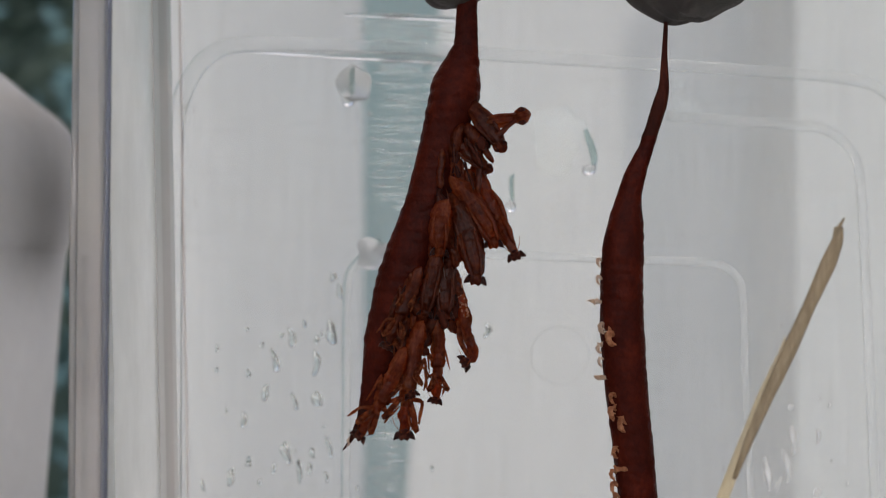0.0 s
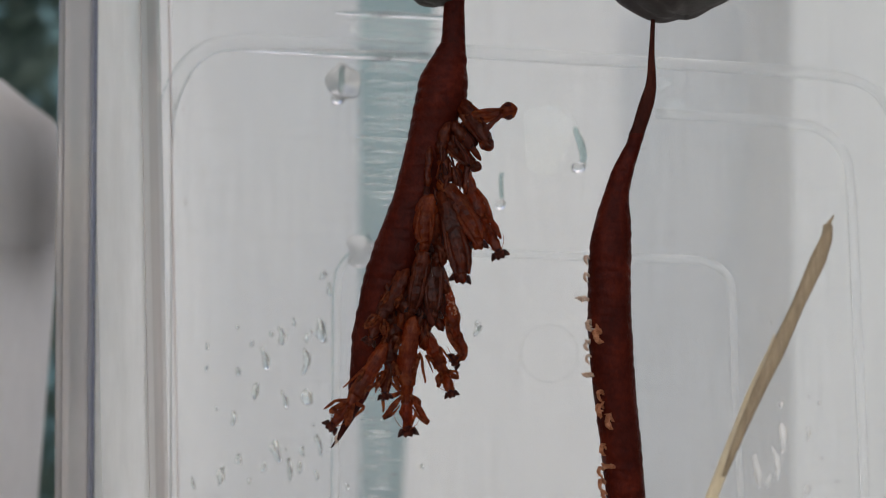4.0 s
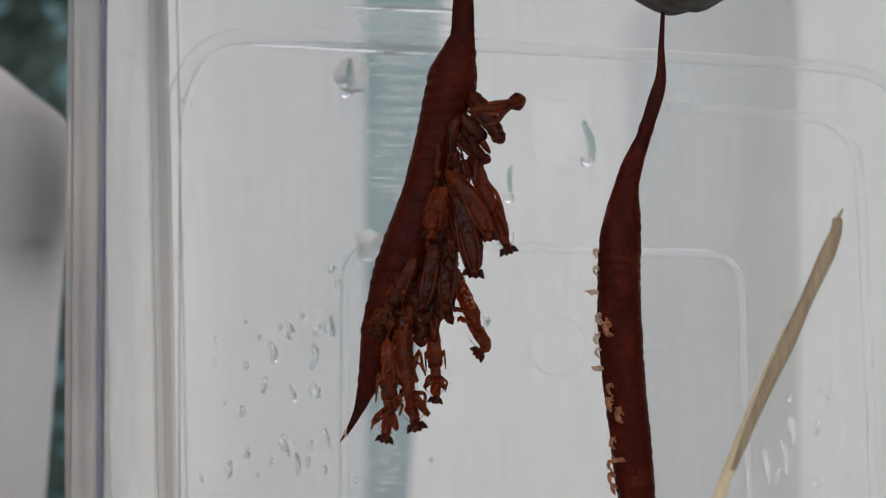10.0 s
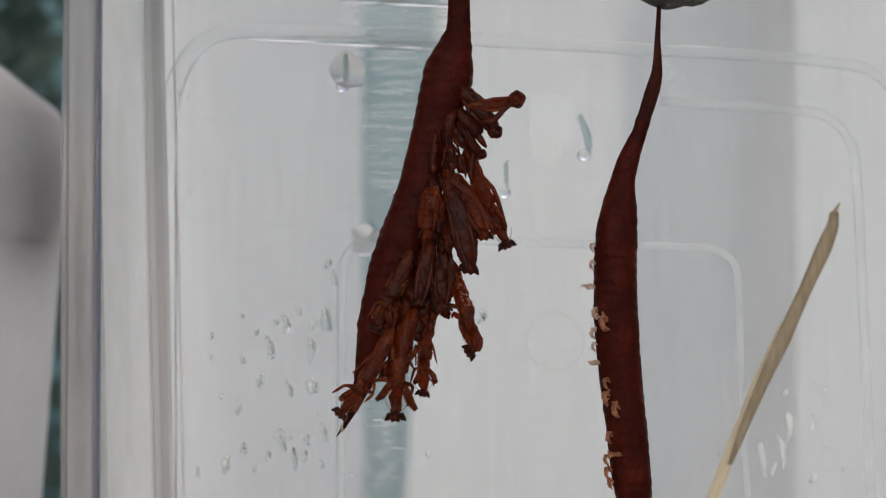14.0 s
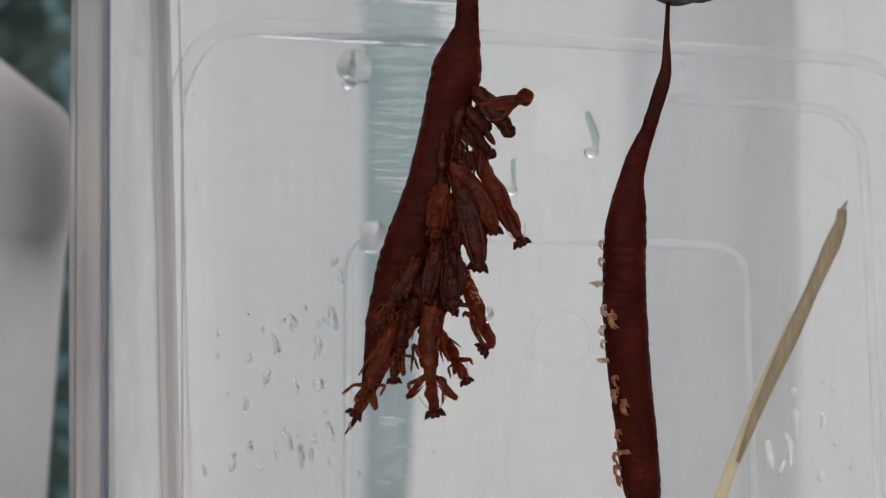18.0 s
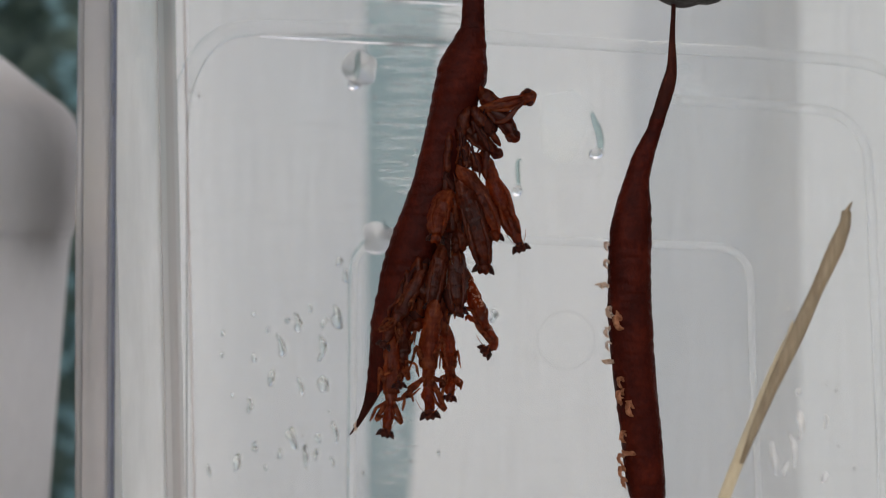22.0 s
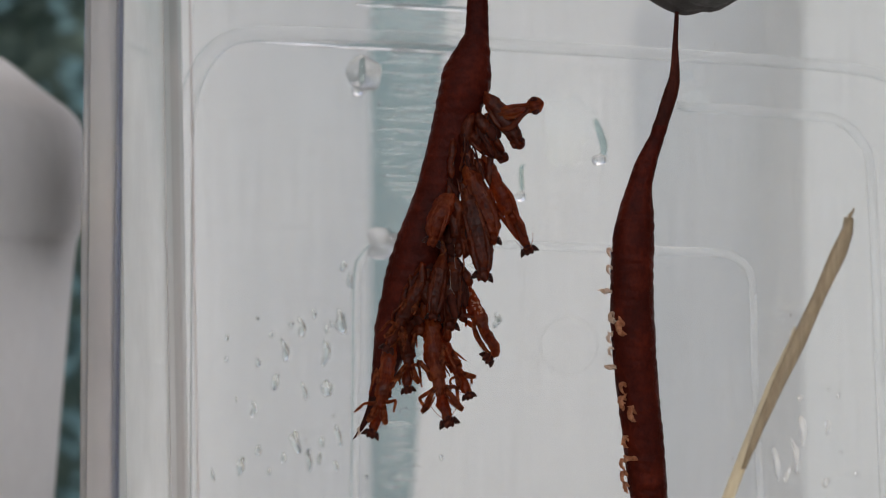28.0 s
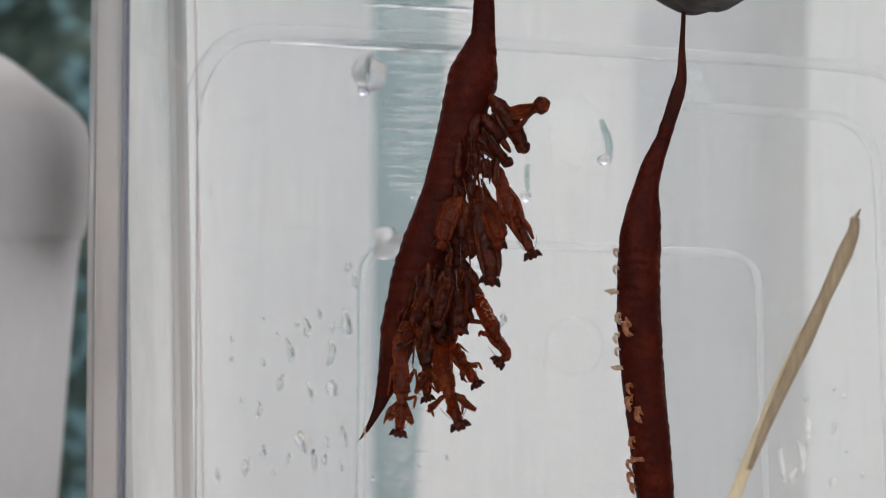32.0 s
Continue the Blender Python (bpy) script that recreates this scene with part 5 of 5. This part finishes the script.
    walk(nymph_p, [
        (0, hang(-0.4, -3.0, 0.0, -1.6, -3.0, -5.8)),
        (3, hang(-0.4, -3.0, 0.0, -1.6, -3.0, -5.8)),
        (6, hang(-0.5, -2.9, 0.1, -1.6, -3.1, -5.7)),
        (9, hang(-0.2, -2.3, -0.3, -1.3, -3.8, -5.9)),
        (11, hang(-0.5, -3.0, -0.2, -1.5, -3.0, -6.0)),
        (13, hang(-0.5, -2.7, -0.3, -1.5, -3.3, -6.2)),
        (17, hang(-0.5, -2.3, -0.6, -1.5, -3.9, -6.2)),
        (19, hang(-0.5, -2.3, -0.5, -1.7, -3.8, -6.1)),
        (21, hang(-0.7, -2.0, -0.8, -1.8, -4.2, -6.1)),
        (23, hang(-0.5, -2.8, -1.1, -1.6, -3.3, -7.0)),
        (25, hang(-0.7, -2.8, -1.2, -1.9, -3.2, -7.1)),
        (28, hang(-0.9, -2.3, -1.4, -1.8, -3.9, -7.0)),
        (30, hang(-0.7, -2.1, -1.7, -1.9, -4.1, -7.1)),
        (32, hang(-0.7, -1.9, -2.3, -1.9, -4.4, -7.4)),
    ])
    walk(nymph_i, [
        (0, hang(0.4, -1.5, -0.9, 2.1, -1.5, -10.4)),
        (1, hang(0.9, -1.5, -1.0, 2.5, -1.5, -10.6)),
        (2, hang(0.8, -1.5, -1.0, 2.3, -1.5, -10.5)),
        (3, hang(0.3, -1.5, -1.0, 2.3, -1.5, -10.4)),
        (6, hang(0.3, -0.6, -0.9, 2.1, -2.6, -10.0)),
        (7, hang(0.1, -0.6, -0.8, 1.9, -2.6, -10.0)),
        (8, hang(0.8, -1.1, -0.9, 1.9, -2.0, -10.4)),
        (9, hang(0.8, -0.4, -1.3, 2.7, -2.8, -10.3)),
        (10, hang(0.7, 0.3, -1.9, 3.4, -3.7, -9.7)),
        (11, hang(0.6, -0.9, -0.7, 3.2, -2.3, -9.8)),
        (12, hang(0.9, -0.5, -1.3, 3.0, -2.7, -10.3)),
        (13, hang(0.5, -1.5, -0.9, 2.9, -1.5, -10.3)),
        (14, hang(0.9, 0.0, -1.8, 3.0, -3.4, -10.2)),
        (17, hang(0.3, -1.5, -1.1, 3.3, -1.5, -10.3)),
        (18, hang(0.8, 0.1, -2.0, 3.4, -3.5, -10.2)),
        (19, hang(0.6, -0.3, -1.6, 3.6, -3.0, -10.1)),
        (20, hang(0.9, 0.4, -2.3, 3.3, -3.8, -10.1)),
        (21, hang(0.2, -0.6, -1.3, 3.7, -2.6, -10.0)),
        (22, hang(0.6, 0.5, -2.5, 3.1, -4.0, -10.0)),
        (23, hang(0.4, -0.5, -1.7, 3.4, -2.8, -10.4)),
        (24, hang(0.7, -0.3, -1.5, 2.7, -2.9, -10.3)),
        (25, hang(0.2, -1.3, -1.3, 3.3, -1.8, -10.4)),
        (28, hang(-0.0, 0.2, -2.5, 3.1, -3.6, -10.4)),
        (29, hang(0.4, 0.5, -2.5, 2.8, -4.0, -10.0)),
        (30, hang(0.9, 0.7, -2.5, 4.4, -4.2, -9.1)),
        (31, hang(0.3, 0.4, -2.3, 3.8, -3.8, -9.6)),
        (32, hang(0.7, 0.9, -3.6, 3.3, -4.4, -10.2)),
    ])
    walk(nymph_l, [
        (0, hang(-0.7, -2.4, -5.9, -0.6, -2.4, -13.6)),
        (1, hang(-0.7, -1.4, -6.5, -0.4, -3.6, -13.7)),
        (2, hang(-0.6, -0.9, -6.9, 0.2, -4.3, -13.3)),
        (3, hang(-1.1, -0.9, -6.7, 0.8, -4.2, -12.9)),
        (6, hang(-1.1, -0.5, -7.7, 2.5, -4.8, -11.9)),
        (7, hang(-1.0, -0.5, -7.6, 2.2, -4.8, -12.0)),
        (8, hang(-1.3, -0.7, -7.7, 2.0, -4.5, -12.8)),
        (9, hang(-0.9, -0.9, -7.0, 0.5, -4.2, -13.3)),
        (10, hang(-1.0, -1.5, -6.8, -0.3, -3.5, -14.1)),
        (11, hang(-0.8, -2.4, -6.5, -1.1, -2.4, -14.2)),
        (12, hang(-1.3, -2.4, -6.3, -1.3, -2.4, -14.0)),
        (13, hang(-1.0, -2.3, -6.8, -2.2, -2.6, -14.4)),
        (14, hang(-1.3, -2.4, -6.5, -1.1, -2.4, -14.2)),
        (17, hang(-1.2, -0.5, -8.4, 2.1, -4.8, -12.7)),
        (18, hang(-1.5, -0.5, -8.0, 1.7, -4.8, -12.4)),
        (19, hang(-0.3, -1.3, -6.9, 0.5, -3.8, -13.8)),
        (20, hang(-0.7, -1.0, -7.6, 0.5, -4.2, -14.0)),
        (21, hang(-1.0, -1.0, -7.2, 0.4, -4.1, -13.6)),
        (22, hang(-0.6, -0.8, -7.8, 0.0, -4.4, -13.9)),
        (23, hang(-0.7, -2.4, -6.6, -0.5, -2.4, -14.2)),
        (24, hang(-1.4, -2.4, -6.4, 0.7, -2.4, -13.7)),
        (25, hang(-1.6, -1.8, -6.8, 0.3, -3.1, -14.1)),
        (28, hang(-1.9, -0.7, -8.2, 1.3, -4.5, -13.3)),
        (29, hang(-1.4, -0.5, -8.2, 2.0, -4.7, -12.7)),
        (30, hang(-1.4, -0.8, -7.5, 1.2, -4.4, -13.2)),
        (31, hang(-0.7, -0.6, -7.4, 1.1, -4.6, -12.9)),
        (32, hang(-2.4, -0.5, -8.1, 1.3, -4.8, -12.1)),
    ])
    walk(nymph_m, [
        (0, hang(-1.8, -3.6, -6.2, -3.5, -4.9, -16.3)),
        (1, hang(-1.3, -4.2, -6.0, -2.4, -4.2, -16.3)),
        (2, hang(-1.2, -4.2, -5.8, -1.9, -4.2, -16.1)),
        (3, hang(-1.4, -4.2, -6.0, -2.2, -4.2, -16.3)),
        (6, hang(-1.4, -3.3, -5.9, -1.0, -5.4, -16.0)),
        (7, hang(-1.7, -3.8, -5.4, -0.4, -4.7, -15.6)),
        (8, hang(-2.1, -3.1, -5.5, -0.3, -5.5, -15.3)),
        (9, hang(-1.7, -3.0, -5.8, -0.8, -5.6, -15.7)),
        (10, hang(-3.1, -2.3, -6.8, -2.1, -6.5, -15.8)),
        (11, hang(-2.9, -4.2, -6.9, -3.9, -4.2, -17.3)),
        (12, hang(-2.4, -1.5, -7.0, -3.1, -7.4, -14.5)),
        (13, hang(-1.3, -2.7, -6.4, -3.0, -6.1, -15.8)),
        (14, hang(-1.9, -2.5, -6.3, -3.6, -6.3, -15.5)),
        (17, hang(-1.3, -2.5, -6.2, -1.0, -6.3, -15.5)),
        (18, hang(-1.1, -3.2, -5.7, -1.0, -5.4, -15.8)),
        (19, hang(-1.2, -3.5, -5.8, -1.6, -5.1, -16.0)),
        (20, hang(-1.0, -4.2, -5.4, -1.6, -4.2, -15.8)),
        (21, hang(-1.3, -3.4, -5.8, -1.3, -5.2, -15.9)),
        (22, hang(-1.2, -4.2, -5.7, -1.9, -4.2, -16.1)),
        (23, hang(-2.1, -2.8, -6.7, -3.3, -5.9, -16.3)),
        (24, hang(-3.6, -2.9, -6.3, -4.2, -5.8, -16.0)),
        (25, hang(-2.8, -2.3, -6.8, -2.8, -6.6, -15.8)),
        (28, hang(-1.9, -2.5, -6.5, -0.5, -6.3, -15.7)),
        (29, hang(-1.8, -3.3, -5.6, -0.8, -5.3, -15.7)),
        (30, hang(-1.7, -2.7, -6.1, -0.6, -6.0, -15.6)),
        (31, hang(-2.1, -3.1, -5.7, -0.6, -5.5, -15.5)),
        (32, hang(-1.8, -1.5, -8.0, -0.2, -7.5, -15.3)),
    ])
    walk(nymph_n, [
        (0, hang(-3.2, -4.8, -8.4, -7.3, -4.8, -16.3)),
        (1, hang(-3.5, -4.2, -8.3, -8.5, -5.5, -15.6)),
        (2, hang(-3.8, -4.8, -8.4, -8.4, -4.8, -16.1)),
        (3, hang(-3.8, -3.9, -8.3, -9.0, -6.0, -15.2)),
        (6, hang(-4.0, -4.8, -8.0, -7.3, -4.8, -16.3)),
        (7, hang(-4.3, -3.3, -7.7, -8.0, -6.6, -14.9)),
        (8, hang(-4.0, -3.2, -7.8, -7.0, -6.8, -15.1)),
        (9, hang(-4.8, -4.8, -8.1, -5.4, -4.8, -17.1)),
        (10, hang(-4.5, -3.9, -8.5, -4.6, -5.9, -17.2)),
        (11, hang(-4.3, -3.0, -7.8, -2.5, -7.0, -15.2)),
        (12, hang(-3.8, -4.1, -8.3, -5.1, -5.6, -17.0)),
        (13, hang(-3.3, -4.6, -8.1, -7.6, -5.1, -16.0)),
        (14, hang(-3.7, -3.8, -8.1, -8.2, -6.1, -15.4)),
        (17, hang(-4.8, -4.8, -8.1, -5.8, -4.8, -17.0)),
        (18, hang(-4.5, -3.7, -7.7, -7.7, -6.2, -15.7)),
        (19, hang(-4.7, -3.7, -8.0, -6.8, -6.2, -16.3)),
        (20, hang(-5.0, -3.3, -8.5, -7.3, -6.6, -16.3)),
        (21, hang(-5.1, -3.7, -8.5, -6.1, -6.2, -16.9)),
        (22, hang(-5.1, -3.8, -8.6, -5.4, -6.0, -17.2)),
        (23, hang(-4.7, -3.3, -8.9, -6.3, -6.6, -16.9)),
        (24, hang(-4.7, -4.8, -7.8, -8.1, -4.8, -16.1)),
        (25, hang(-4.8, -2.9, -9.1, -8.9, -7.1, -15.4)),
        (28, hang(-5.4, -3.3, -8.7, -6.9, -6.6, -16.7)),
        (29, hang(-5.1, -2.9, -8.7, -6.7, -7.1, -16.1)),
        (30, hang(-4.9, -2.8, -8.6, -6.8, -7.3, -15.7)),
        (31, hang(-4.8, -3.7, -7.9, -6.3, -6.2, -16.3)),
        (32, hang(-5.3, -3.9, -8.1, -5.1, -5.8, -16.8)),
    ])
    walk(nymph_o, [
        (0, hang(-3.4, -2.1, -5.5, -2.8, -4.6, -12.6)),
        (1, hang(-3.5, -3.2, -5.9, -3.9, -3.2, -13.7)),
        (2, hang(-3.7, -3.2, -5.7, -3.3, -3.2, -13.5)),
        (3, hang(-3.0, -1.9, -6.0, -4.1, -4.8, -12.9)),
        (6, hang(-2.8, -2.2, -5.9, -4.0, -4.4, -13.1)),
        (7, hang(-3.0, -2.4, -5.3, -4.0, -4.1, -12.8)),
        (8, hang(-3.6, -2.3, -5.4, -4.1, -4.3, -12.9)),
        (9, hang(-3.1, -2.0, -5.8, -3.0, -4.7, -12.9)),
        (10, hang(-3.1, -2.1, -5.8, -3.0, -4.5, -13.0)),
        (11, hang(-3.7, -3.2, -6.4, -3.5, -3.2, -14.2)),
        (12, hang(-3.7, -3.2, -6.9, -2.9, -3.2, -14.6)),
        (13, hang(-3.8, -2.2, -5.8, -4.7, -4.5, -13.1)),
        (14, hang(-3.5, -2.7, -5.7, -4.0, -3.8, -13.4)),
        (17, hang(-2.7, -3.2, -6.3, -2.9, -3.2, -14.1)),
        (18, hang(-2.9, -1.9, -5.9, -4.5, -4.7, -12.8)),
        (19, hang(-3.1, -1.7, -6.0, -4.6, -5.1, -12.6)),
        (20, hang(-2.9, -1.8, -6.0, -4.5, -4.9, -12.7)),
        (21, hang(-3.4, -1.8, -6.3, -4.5, -4.9, -13.1)),
        (22, hang(-3.4, -1.7, -6.4, -4.5, -5.1, -13.0)),
        (23, hang(-2.6, -2.4, -6.1, -4.4, -4.2, -13.4)),
        (24, hang(-3.1, -1.3, -6.0, -4.4, -5.6, -11.9)),
        (25, hang(-3.3, -1.5, -6.8, -3.8, -5.3, -13.1)),
        (28, hang(-3.8, -1.6, -6.4, -4.0, -5.2, -13.0)),
        (29, hang(-3.7, -1.8, -5.9, -4.2, -4.9, -12.7)),
        (30, hang(-3.1, -1.8, -6.3, -3.8, -5.0, -13.1)),
        (31, hang(-3.7, -1.8, -6.1, -4.3, -4.9, -13.0)),
        (32, hang(-2.9, -3.2, -6.4, -2.9, -3.2, -14.2)),
    ])
    for i, (young, reach) in enumerate(((nymph_e, 5), (nymph_g, 4), (nymph_i, 9), (nymph_k, 7), (nymph_l, 12), (nymph_m, 12), (nymph_n, 12), (nymph_o, 10))):
        wriggle(young, 50 + i, reach)


motions()
